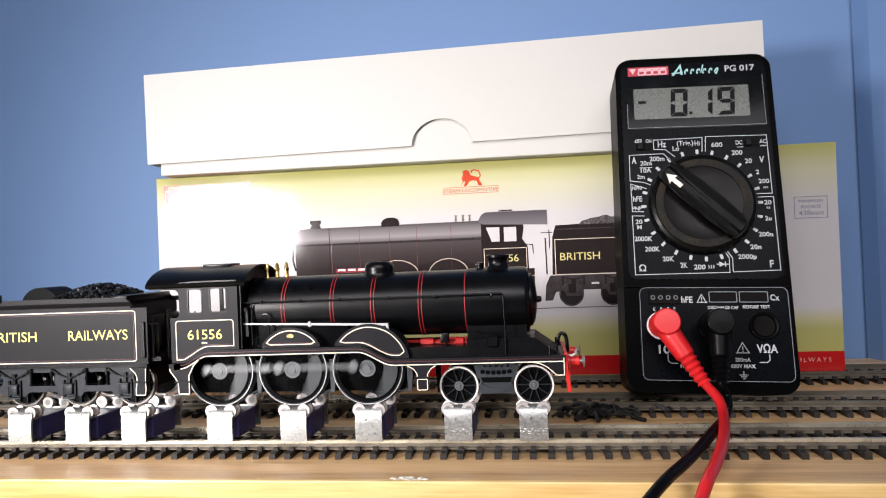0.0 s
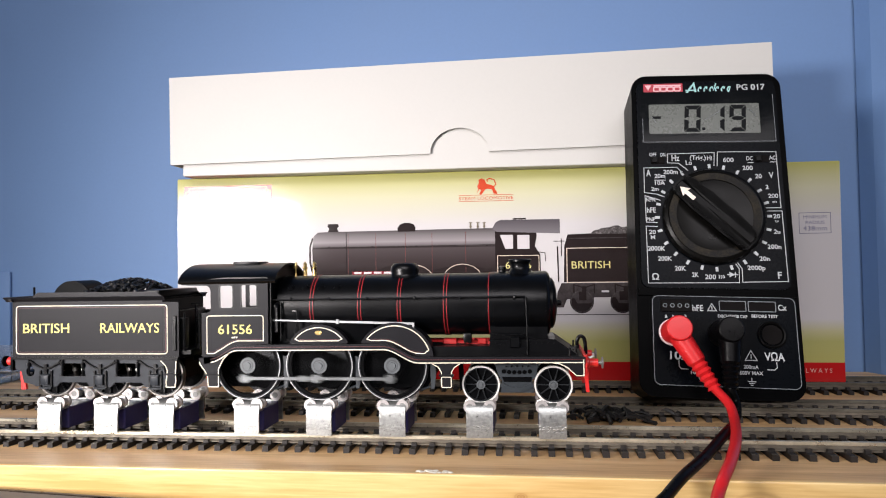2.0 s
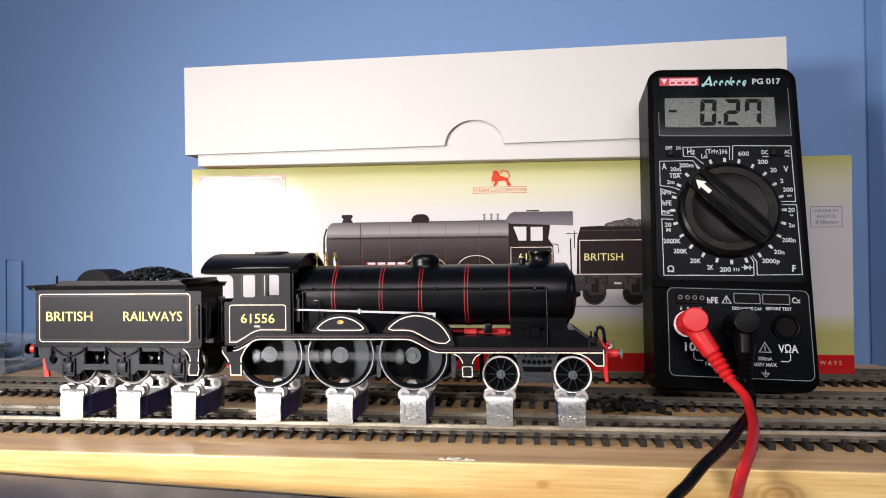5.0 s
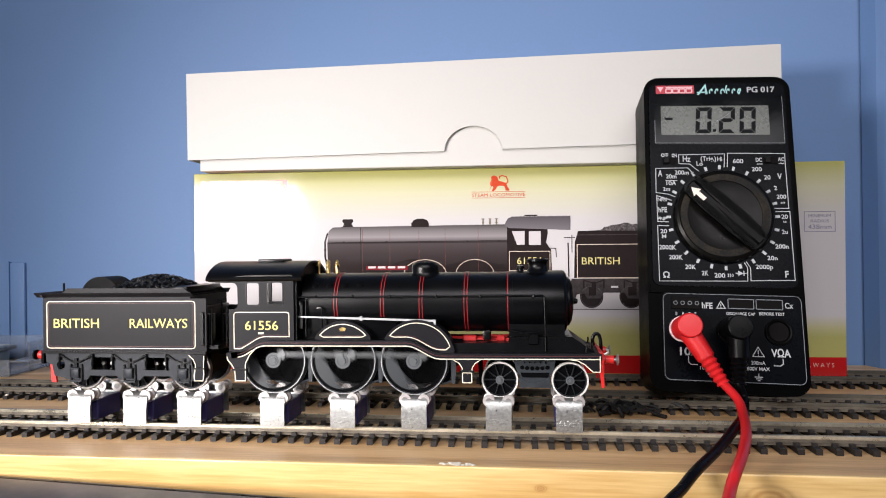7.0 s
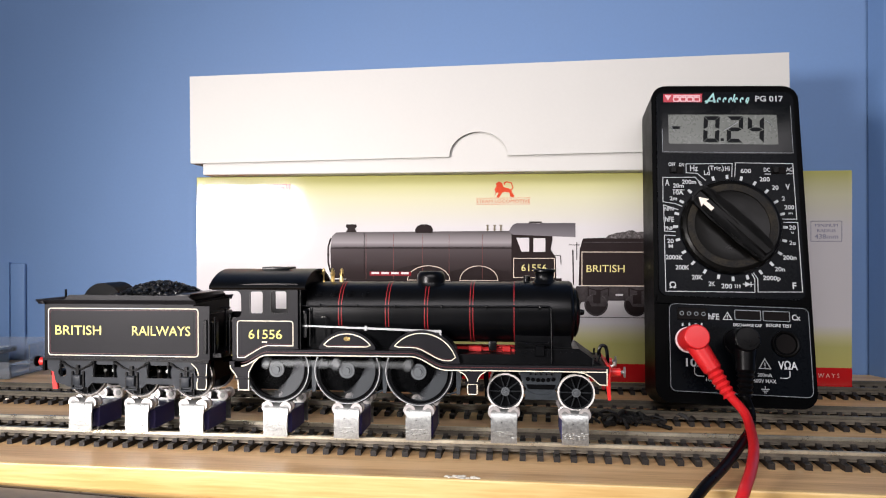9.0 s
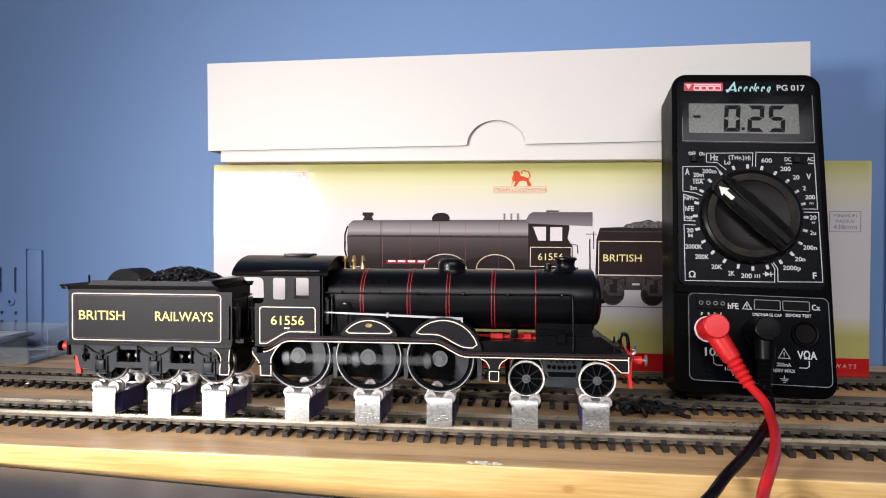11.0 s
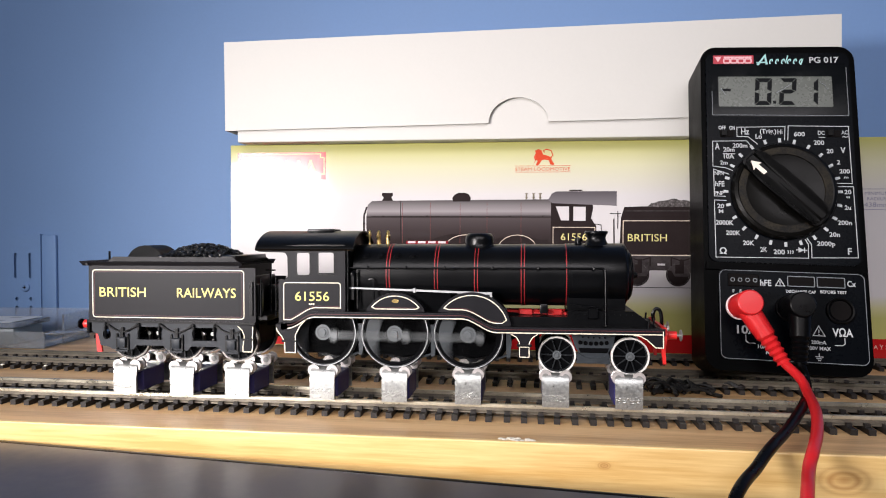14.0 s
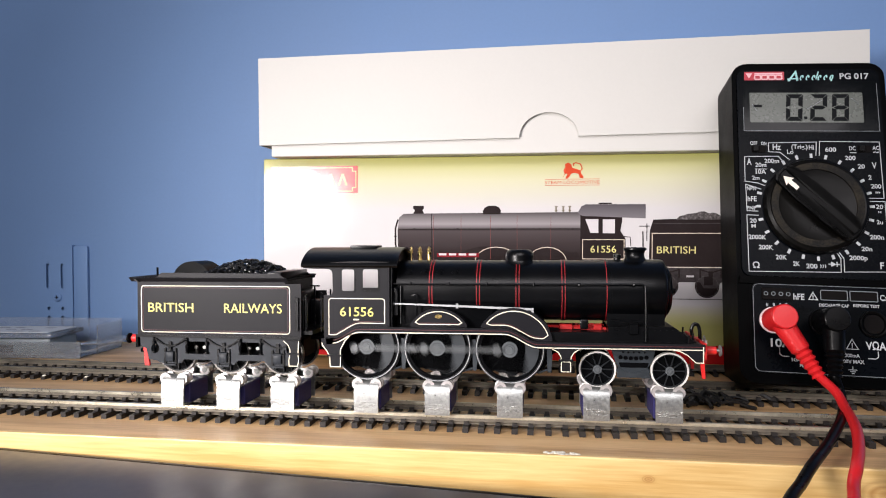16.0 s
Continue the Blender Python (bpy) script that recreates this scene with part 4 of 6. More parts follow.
    for x in (-92, -78, -64, -47, -31, -12):
        tube(bm, [(x, -12.25, 53.9), (x, -10.8, 53.9)], 0.3, 6)
        lathe(bm, [(0.2, 53.3), (0.5, 53.6), (0.5, 54.2), (0.2, 54.5)], (x, -12.2, 0), "z", 8)
    part("handrail", bm, BLACK, L, "thin black handrail")
    bm = B()
    p0, p1 = (-101.4, 46.6), (-47.6, 44.9)
    plate(bm, [(p0[0], p0[1] - 0.25), (-80, 45.62), (p1[0], p1[1] - 0.35), (p1[0], p1[1] + 0.45), (-80, 46.3), (p0[0], p0[1] + 0.2)], -13.0, -12.3)
    box(bm, -75.3, -74.5, -13.2, -12.2, 45.0, 46.7)
    box(bm, -48.0, -47.2, -13.2, -12.2, 43.6, 45.4)
    part("reversing_rod", bm, RODGREY, L, "grey steel reversing rod")
    # injector pipes between cab and first splasher
    bm = tube(B(), spline([(-91.8, -12, 49.6), (-90.0, -12.2, 49.4), (-89.8, -12.4, 46), (-89.8, -12.4, 39)], 5), 0.35, 7)
    box(bm, -98.6, -96.9, -12.9, -11.5, 42.0, 51.5, 0.2, 1)
    lathe(bm, [(1.3, 51.0), (1.3, 52.0), (0.6, 52.6)], (-97.7, -12.2, 0), "z", 12)
    for x in (-99.4, -96.0):
        tube(bm, [(x, -12.0, 39), (x, -12.0, 53)], 0.3, 6)
    part("injector", bm, BLACK, L)
    # cab
    outline = [(-124.6, 33.8), (-121, 33.8)] + [p for p in platform_line() if -121 < p[0] < -110] + [(-99.6, 38.2), (-99.6, 61.6)] + arc_pts(-116, 24, 38.4, 78, 102, 8)[1:-1] + [(-132.5, 61.0), (-132.5, 59.6), (-129, 59.4)]
    outline += [(-122.4, 59.3)] + arc_pts(-123.2, 57.4, 2.0, 75, 0, 4) + [(-121.1, 51.2)] + arc_pts(-122.8, 51.2, 1.7, 0, -90, 4) + [(-124.6, 49.5)]
    wins = [round_rect(-117.8, -112.6, 51.0, 59.4, 1.0)[::-1], round_rect(-109.8, -103.6, 51.2, 59.5, 1.0)[::-1]]
    near = part("cab_side", plate(B(), outline, -15.3, -14.4, wins), CABPAINT, L, "lined black cab side with two windows")
    far_out = [(-121, 33.8), (-99.6, 33.8), (-99.6, 61.2), (-121, 61.2)]
    part("cab_side", plate(B(), far_out, 14.4, 15.3, [[(-119.6, 50.2), (-119.6, 59.8), (-101.4, 59.8), (-101.4, 50.2)]]), CABPAINT, L)
    bm = B()
    for w in ((-117.8, -112.6, 51.0, 59.4), (-109.8, -103.6, 51.2, 59.5)):
        stripe(bm, round_rect(*w, 1.0), 0.45, -15.3, True, 0.15)
    part("window_frame", bm, BLACK, near)
    lin = [(-122.6, 34.9), (-119.8, 34.9)] + [(x, z + 1.3) for x, z in platform_line() if -119.5 < x < -112] + [(-111, 39.4), (-101.4, 39.4)]
    lin = lin + arc_pts(-102.4, 47.4, 1.0, 0, 90, 4) + arc_pts(-121.6, 47.4, 1.0, 90, 180, 4)
    part("lining", stripe(B(), lin, 0.3, -15.3, True), CREAM, near, "cream lining")
    lin2 = [(-122.0, 35.45), (-119.8, 35.45)] + [(x, z + 1.85) for x, z in platform_line() if -119.5 < x < -112] + [(-111, 39.95), (-102.0, 39.95)]
    part("red_lining", stripe(B(), lin2, 0.18, -15.3), REDTHIN, near)
    part("cab_number", letters(B(), "61556", -118.3, -105.6, 41.9, 3.3, -15.3, 0.1, 0.004), YELLOW, near, "yellow running number")
    bm = B()
    for k in range(3):
        box(bm, -113.2 + k * 0.75, -112.7 + k * 0.75, -15.4, -15.25, 39.95 + 0.4, 40.95)
    part("power_class_bar", bm, CREAM, near)
    part("cab_front", plate(B(), [(-14.4, 38), (14.4, 38), (14.4, 61.5), (9, 65.0), (0, 66.6), (-9, 65.0), (-14.4, 61.5)], -99.6, -98.8, axis="x"), BLACK, L)
    bm = B()
    prof = [(-16.6, 60.6), (-15.8, 61.9), (-13.5, 63.7), (-9.5, 65.6), (-4.8, 66.8), (0, 67.2), (4.8, 66.8), (9.5, 65.6), (13.5, 63.7), (15.8, 61.9), (16.6, 60.6)]
    prof = [tuple(p) for p in spline(prof, 3)]
    inner = [(p[0] * 0.965, p[1] - 0.65) for p in prof]
    plate(bm, prof + inner[::-1], -133.0, -96.4, axis="x")
    roof = part("cab_roof", bm, BLACK, L, "barrel-arched black cab roof")
    part("roof_vent", box(B(), -117.5, -107, -4.5, 4.5, 66.7, 67.9, 0.3), BLACK, roof)
    bm = B()
    stripe(bm, [(-132.6, 60.2), (-124, 61.2), (-116, 61.8), (-108, 61.9), (-99.6, 61.8)], 0.6, -15.4, False, 0.6)
    part("gutter", bm, BLACK, roof)
    part("backhead", box(B(), -103, -99.7, -9.5, 9.5, 38, 58, 1.0), BLACK, L)
    bm = B()
    for k in range(5):
        tube(bm, [(-103.2, -5 + k * 2.4, 50 + (k % 3) * 2), (-105.0, -5 + k * 2.4, 51 + (k % 2) * 3)], 0.35, 6)
    lathe(bm, [(1.2, -104.6), (1.2, -104.2)], (0, -4, 55.5), "x", 12)
    part("cab_fittings", bm, BRASS, L, "brass gauges and levers")
    part("cab_floor", box(B(), -124, -99.7, -14.3, 14.3, 36.5, 38), BLACK, L)
    part("cab_handrail", tube(B(), [(-125.6, -15.0, 36), (-125.6, -15.0, 50.5)], 0.3, 6), BLACK, L)
    # running plate with valance, both sides
    top = platform_line()
    low = [(x, z - 2.3) for x, z in top]
    for s in (-1, 1):
        ya, yb = (-15.9, -15.0) if s < 0 else (15.0, 15.9)
        val = part("running_plate", plate(B(), top + low[::-1], ya, yb), CABPAINT, L, "lined black running plate edge")
        plank = [(x, z - 0.05) for x, z in top] + [(x, z - 0.9) for x, z in top][::-1]
        part("deck", plate(B(), plank, *((-15.0, -10.6) if s < 0 else (10.6, 15.0))), BLACK, val)
        if s < 0:
            part("lining", stripe(B(), [(x, z - 1.95) for x, z in top[1:-1]] + [(10.6, 31.9)], 0.35, -15.9), CREAM, val, "cream lining")
            part("red_lining", stripe(B(), [(x, z - 0.85) for x, z in top[1:]], 0.2, -15.9), REDTHIN, val)
    splasher(L, -81.7, 32.6, 12.3, -92, -71, False)
    splasher(L, -54.2, 31.4, 14.0, -66, -42, True)
    part("rear_splasher", box(B(), -118, -99, -12.5, -6.5, 38.0, 41.5, 0.5), BLACK, L)
    # small oval maker's plate
    bm = B()
    plate(bm, [(-81.7 + 1.3 * math.cos(a), 42.0 + 0.75 * math.sin(a)) for a in [k * math.pi / 10 for k in range(20)]], -13.8, -13.55)
    part("oval_plate", bm, BRASS, L, "small oval brass plate")
    # frames and front
    for y in (-6.2, 5.4):
        part("main_frame", plate(B(), [(-124, 21.5), (-44, 21.5), (-40, 28), (-30, 31), (8, 31), (8, 35), (-46, 38), (-124, 38)], y, y + 0.8), FRAMEBLACK, L)
    for s in (-1, 1):
        part("frame_extension", box(B(), -44, -20, s * 5 - 0.5, s * 5 + 0.5, 34, 38.0, 0.2, 1), INSIDERED, L, "red inside frame")
    bm = B()
    for k in range(4):
        tube(bm, [(-44 + k * 3, -4, 38.0), (-30 + k * 2, -4.5, 37.9)], 0.4, 6)
    box(bm, -38, -33, -6.4, -4, 36.9, 38.9, 0.3, 1)
    box(bm, -25.5, -22.5, -6.4, -4, 36.9, 39.0, 0.3, 1)
    part("inside_gear", bm, INSIDERED, L, "red painted inside gear")
    part("oil_box", box(B(), -30.5, -27.6, -8.2, -5.5, 37.5, 41.0, 0.4), BLACK, L)
    part("front_platform", box(B(), -46, 10.6, -14.9, 14.9, 32.6, 33.6), BLACK, L)
    cover = [(-45, 33.6), (9.5, 33.6), (6.5, 35.6), (1.5, 39.2), (-21, 39.0), (-21, 37.0), (-45, 36.8)]
    part("cylinder_cover", plate(B(), cover, -12.0, 12.0), BLACK, L, "sloping black casing ahead of the wheels")
    bm = B()
    for k in range(12):
        lathe(bm, [(0.2, -12.0), (0.12, -12.2)], (-19 + k * 2, 0, 38.0), "y", 6)
    part("casing_rivets", bm, BLACK, L)
    part("lubricator", box(B(), -14, -10.5, -13.2, -10.8, 36.5, 40.2, 0.3, 1), BLACK, L)
    bm = tube(B(), [(-20, -11, 41.5), (-15, -11.8, 40.8), (-9, -12.4, 41.2)], 0.4, 6)
    part("smokebox_pipe", bm, BLACK, L)
    beam = part("buffer_beam", box(B(), 10.7, 11.7, -15.4, 15.4, 28.6, 34.2), REDPAINT, L, "red buffer beam")
    gus = [(0.5, 31.6), (2.8, 31.2), (5.2, 29.9), (6.8, 28.4), (7.9, 27.2), (10.8, 27.2), (10.8, 33.4), (0.5, 33.4)]
    gp = part("beam_gusset", plate(B(), gus, -15.95, -15.05), CABPAINT, L)
    part("lining", stripe(B(), [(0.5, 31.75), (2.8, 31.4), (5.3, 30.1), (6.9, 28.6), (8.1, 27.5), (10.55, 27.5), (10.55, 33.0)], 0.33, -15.95), CREAM, gp, "cream lining")
    for s in (-1, 1):
        b = part("buffer", lathe(B(), [(2.0, 11.6), (2.0, 12.4), (1.5, 12.8), (1.4, 15.6), (1.15, 15.7)], (0, s * 11.5, 31.2), "x", 20), REDPAINT, L, "red buffer stock")
        part("buffer_head", lathe(B(), [(0.6, 15.5), (0.6, 16.6), (2.0, 16.9), (1.9, 17.3), (0.6, 17.5)], (0, s * 11.5, 31.2), "x", 20), DULLTYRE, b, "bright buffer head")
        part("guard_iron", plate(B(), [(11.0, 28.6), (12.8, 28.6), (12.5, 25), (12.8, 20.8), (11.7, 20.8), (11.2, 25)], s * 8.9 - 0.6, s * 8.9 + 0.6), REDPAINT, L, "red guard iron")
    part("coupling_hook", tube(B(), [(11.6, 0, 31), (14, 0, 31.2), (15.2, 0, 31.9), (15.0, 0, 32.9)], 0.5, 8), STEEL, L)
    bm = tube(B(), spline([(12.3, -3, 33), (12.2, -3, 36.5), (11.6, -3, 38.8), (10.2, -3, 39.2), (9.3, -3, 37.4), (9.6, -3, 35.2)], 6), 0.65, 8)
    part("vacuum_pipe", bm, BLACK, L, "curved black brake pipe")
    bm = B()
    for x, y in ((6.0, -14), (8.6, -8), (8.6, 9)):
        tube(bm, [(x, y, 33.4), (x + 0.2, y, 36.6)], 0.35, 6)
    part("lamp_iron", bm, BLACK, L)
    # steps
    st = plate(B(), [(-40.6, 31.4), (-38.9, 30.4), (-38.0, 28.5), (-37.8, 23.0), (-33.9, 23.0), (-33.8, 28.5), (-32.8, 30.4), (-31.2, 31.4)], -15.8, -15.1)
    box(st, -38.4, -33.3, -16.6, -15.0, 27.1, 27.7)
    step = part("footstep", st, CABPAINT, L, "lined black footstep")
    part("lining", stripe(B(), round_rect(-37.5, -34.2, 23.3, 26.8, 0.3, 2), 0.29, -15.8, True), CREAM, step)
    part("lining", stripe(B(), [(-40.6, 31.3), (-38.6, 30.2), (-37.6, 28.6), (-37.5, 27.8)], 0.29, -15.8), CREAM, step)
    part("lining", stripe(B(), [(-31.2, 31.3), (-33.0, 30.2), (-34.0, 28.6), (-34.1, 27.8)], 0.29, -15.8), CREAM, step)
    st = plate(B(), [(-125.5, 33.4), (-125.3, 31), (-123.6, 28.8), (-122.6, 27), (-122.4, 22.8), (-117.8, 22.8), (-117.8, 29.4), (-116.2, 32.6), (-113.6, 35.6), (-120, 33.8)], -15.9, -15.1)
    box(st, -123, -117.4, -16.8, -15.0, 27.0, 27.6)
    step = part("cab_step", st, CABPAINT, L, "lined black cab step")
    part("lining", stripe(B(), [(-125.2, 32), (-125.0, 31), (-123.3, 28.9), (-122.2, 27), (-122.0, 23.1), (-118.1, 23.1), (-118.1, 29.5), (-116.4, 32.7), (-113.8, 35.4)], 0.33, -15.9), CREAM, step)
    # brakes, springs, hangers between the wheels
    for x in (-96.2, -69.3, -42.0):
        bm = B()
        plate(bm, [(x - 0.6, 33), (x + 0.8, 33), (x + 1.6, 27), (x + 1.0, 21.5), (x - 0.2, 21.5), (x - 0.4, 27)], -8.6, -7.2)
        tube(bm, [(x + 0.4, -8.0, 22.5), (x - 4, -8.0, 21.0)], 0.4, 6)
        part("brake_hanger", bm, BOGIEGREY, L, "grey brake hanger")
    part("guard_bracket", plate(B(), [(-32.4, 31), (-30.6, 31), (-30.4, 22), (-31.8, 20.8)], -9.5, -8.7), FRAMEBLACK, L)
    # bogie
    bg = part("bogie_frame", plate(B(), [(-19.6, 30.8), (-4.2, 30.8), (-5.4, 26.0), (-6.8, 24.4), (-6.0, 20.4), (-17.6, 20.4), (-17.0, 24.4), (-18.2, 26.0)], -9.2, -7.6), BOGIEGREY, L, "grey bogie side frame")
    bm = B()
    for k in range(6):
        plate(bm, arc_pts(-16.4 + k * 1.8, 27.8 - 0.25 * k * (5 - k) * 0.2, 0.75, 0, 330, 11), -9.5, -9.1)
    plate(bm, [(-17, 25.9), (-6.6, 25.9), (-7.2, 24.2), (-16.4, 24.2)], -9.5, -9.1)
    for k in range(5):
        lathe(bm, [(0.35, -9.2), (0.3, -9.7)], (-15.6 + k * 1.9, 0, 29.6), "y", 8)
    part("bogie_spring", bm, FRAMEBLACK, bg, "black leaf spring")
    part("bogie_bar", plate(B(), arc_pts(-12, 30.5, 9.8, 232, 308, 12) + arc_pts(-12, 30.5, 8.2, 308, 232, 12), -9.7, -9.3), BOGIEGREY, bg)
    for x in BOGIE:
        disc_wheelset(L, x, 23.2, 6.6, 10, name="bogie_wheelset")
    sets = [driver(L, x, k) for k, x in enumerate(DRIVERS)]
    rod = coupling_rod(L, -11.2)
    return L, sets, rod


def tender():
    T = thing("tender", pose(0, CY, 0), "lined black coal tender lettered in yellow, coupled behind the locomotive", "model tender")
    body = part("tank", box(B(), -199.6, -139.6, -15.4, 15.4, 33.5, 54.4, 0.05, 1), CABPAINT, T, "lined black tender tank", smooth=False)
    part("lining", stripe(B(), round_rect(-197.9, -137.8, 34.8, 52.6, 1.2), 0.3, -15.4, True), CREAM, body, "cream lining")
    part("red_lining", stripe(B(), round_rect(-197.2, -138.5, 35.5, 51.9, 0.9), 0.16, -15.4, True), REDTHIN, body)
    part("lettering", letters(B(), "BRITISH", -195.1, -176.4, 42.6, 3.45, -15.4, 0.1, 0.004), YELLOW, body, "yellow lettering")
    part("lettering", letters(B(), "RAILWAYS", -163.9, -140.9, 42.6, 3.45, -15.4, 0.1, 0.004), YELLOW, body, "yellow lettering")
    for y0, y1 in ((-15.4, -14.4), (14.4, 15.4)):
        part("side_wing", box(B(), -139.6, -133.4, y0, y1, 33.7, 53.6 if y0 < 0 else 49.0), CABPAINT, body)
    # flared coping
    bm = B()
    prof = [(-15.4, 54.2), (-15.8, 54.9), (-16.8, 55.5), (-17.0, 55.9), (-16.4, 55.9), (-15.3, 55.3), (-14.6, 54.2)]
    for s in (1, -1):
        plate(bm, [(p[0] * s, p[1]) for p in prof], -202.2, -138.6, axis="x")
    plate(bm, [(-199.6, 54.2), (-200.4, 55.2), (-202.4, 55.6), (-202.4, 56.0), (-200.0, 55.9), (-198.6, 54.2)], -16.5, 16.5)
    part("coping", bm, CABPAINT, T, "flared black coping")
    bm = plate(B(), [(-193, 55.2), (-190, 57.6), (-142.5, 57.4), (-139.8, 55.2)], -14.6, -13.8)
    part("coal_rail", bm, CABPAINT, T)
    part("coal_rail", plate(B(), [(-193, 55.2), (-190, 57.6), (-142.5, 57.4), (-139.8, 55.2)], 13.8, 14.6), FRAMEBLACK, T)
    part("tank_top", box(B(), -199.4, -139.8, -15, 15, 54.3, 55.2), FRAMEBLACK, T)
    bm = B()
    plate(bm, arc_pts(-182.4, 53.6, 8.1, 5, 175, 24), -6.0, 6.0)
    part("rear_arch", bm, FRAMEBLACK, T, "arched black plate behind the coal")
    bm = B()
    random.seed(5)
    for k in range(800):
        u = random.uniform(0, 1)
        x = -178 + 34 * u
        y = random.uniform(-12.2, 12.2)
        top = 55.0 + 7.0 * max(0.0, math.sin(math.pi * min(1, max(0, (x + 181) / 40)))) * (1 - (y / 15.5) ** 2) + (0.3 if u < 0.9 else 0)
        z = top - abs(random.gauss(0, 0.7))
        r = random.uniform(0.38, 0.95)
        res = bmesh.ops.create_icosphere(bm, subdivisions=1, radius=r)
        for v in res["verts"]:
            v.co *= random.uniform(0.72, 1.2)
            v.co.z *= 0.8
            v.co += Vector((x, y, z))
    tagged(part("coal", bm, COAL, T, "glossy black coal lumps heaped high", smooth=False), kind="stuff")
    part("coal_base", plate(B(), [(-180, 54.8), (-172, 58.6), (-162, 60.6), (-152, 58.4), (-145, 54.8)], -8.0, 8.0), FRAMEBLACK, T)
    # front end: bulkhead, toolboxes, handbrake, handrails
    bm = box(B(), -147.5, -141.5, -14.2, 14.2, 55.2, 58.0, 0.4)
    part("front_plate", bm, BLACK, T, "black coal bulkhead and tool boxes")
    bm = box(B(), -139.4, -129.5, -14.0, 14.0, 34.5, 36.0)
    box(bm, -139.5, -137.0, -12.5, 12.5, 34.5, 50.0, 0.4)
    box(bm, -137.0, -132.6, 5, 12, 36.0, 46.0, 0.4)
    box(bm, -137.0, -133.0, -13, -8.5, 36.0, 47.5, 0.4)
    part("front_shelf", bm, BLACK, T)
    for y in (-14.6, 14.6):
        part("handrail", tube(B(), [(-131.6, y, 35.6), (-131.6, y, 49.5)], 0.35, 6), BLACK, T)
    bm = B()
    tube(bm, [(-130.6, -8, 36), (-130.6, -8, 52.4)], 0.35, 6)
    tube(bm, [(-128.6, -8.2, 52.5), (-132.4, -8.2, 52.5)], 0.3, 6)
    part("handbrake", bm, BLACK, T)
    part("front_upright", box(B(), -135.6, -134.2, -16.0, -15.3, 36, 48.6, 0.15, 1), BLACK, T)
    bm = tube(B(), [(-192.8, -12.6, 55.0), (-192.8, -12.6, 59.6)], 0.4, 6)
    tube(bm, [(-200.2, -10, 38), (-200.2, -10, 42)], 0.35, 6)
    part("lamp_iron", bm, BLACK, T)
    # outside frame with lightening slots
    slots = [round_rect(-194.6, -191.2, 26.4, 30.0, 1.7)[::-1], round_rect(-180.4, -171.0, 26.4, 31.2, 2.0)[::-1], round_rect(-158.6, -149.4, 26.4, 31.2, 2.0)[::-1], round_rect(-139.6, -136.4, 27.2, 31.0, 1.5)[::-1]]
    base = [(-199.2, 33.5), (-199.0, 29.2), (-196.6, 28.2), (-195.6, 24.0), (-192.0, 23.4), (-190.6, 22.6), (-182.2, 22.6), (-180.8, 24.2), (-170.0, 24.2), (-168.8, 22.6), (-160.4, 22.6), (-159.0, 24.2), (-148.4, 24.2), (-147.0, 22.6), (-138.6, 22.6), (-137.4, 24.2), (-134.0, 24.2), (-134.0, 33.5)]
    fr = part("side_frame", plate(B(), base, -14.6, -13.8, slots), TENDERFRAME, T, "black slotted tender frame")
    part("side_frame", plate(B(), base, 13.8, 14.6, slots), FRAMEBLACK, T)
    part("inner_frame", box(B(), -197, -135.5, -7.3, 7.3, 24.5, 32.7), FRAMEBLACK, T)
    part("footplate", box(B(), -200.0, -133.6, -15.9, 15.9, 32.8, 33.7), BLACK, T)
    for x in (-186.3, -164.5, -142.8):
        ab = box(B(), x - 1.6, x + 1.6, -16.0, -14.5, 23.4, 27.2, 0.3, 2)
        box(ab, x - 1.9, x + 1.9, -16.2, -14.5, 26.7, 27.3, 0.1, 1)
        box(ab, x - 2.5, x + 2.5, -15.6, -14.5, 21.9, 22.5)
        part("axlebox", ab, TENDERFRAME, T, "grey axlebox")
        for dx in (-2.2, 2.2):
            part("horn_guide", box(B(), x + dx - 0.35, x + dx + 0.35, -15.2, -14.5, 22.6, 28.6), BLACK, T)
        sp = B()
        for s in (-1, 1):
            for k in range(2):
                pts = [(x, 29.0 - k * 0.15 + 0.5 * k), (x + s * 3.2, 30.2 + 0.2 * k), (x + s * (7.0 - k), 32.3)]
                stripe(sp, [tuple(p) for p in spline(pts, 4)], 0.3, -14.9, False, 0.6)
            hg = tube(B(), [(x + s * 6.8, -15.0, 32.8), (x + s * 6.8, -15.0, 26.6)], 0.4, 7)
            lathe(hg, [(0.75, 30.2), (0.75, 31.4)], (x + s * 6.8, -15.0, 0), "z", 10)
            lathe(hg, [(0.7, 26.6), (0.7, 27.2)], (x + s * 6.8, -15.0, 0), "z", 10)
            part("spring_hanger", hg, BLACK, T)
        box(sp, x - 0.6, x + 0.6, -15.4, -14.6, 27.4, 31.0)
        part("leaf_spring", sp, BLACK, T, "black leaf spring")
        disc_wheelset(T, x, 26.0, 8.0, 12, tyre=mat("dark_tyre", (0.16, 0.15, 0.14), 0.35, 0.9) if "dark_tyre" not in bpy.data.materials else bpy.data.materials["dark_tyre"])
    bm = B()
    for x in (-178.5, -175, -156.5, -153):
        lathe(bm, [(0.7, -10), (0.7, -8.8)], (x, 0, 28.2), "y", 10)
    tube(bm, [(-190, -10.5, 24.6), (-140, -10.5, 24.6)], 0.5, 6)
    part("brake_rigging", bm, DULLTYRE, T, "steel brake rigging")
    st = plate(B(), [(-140.4, 32.6), (-138.6, 30.8), (-137.9, 29), (-137.9, 27.5), (-138.4, 25), (-138.3, 22.6), (-134.4, 22.6), (-134.0, 25), (-134.2, 27.5), (-133.9, 32.6)], -15.9, -15.0)
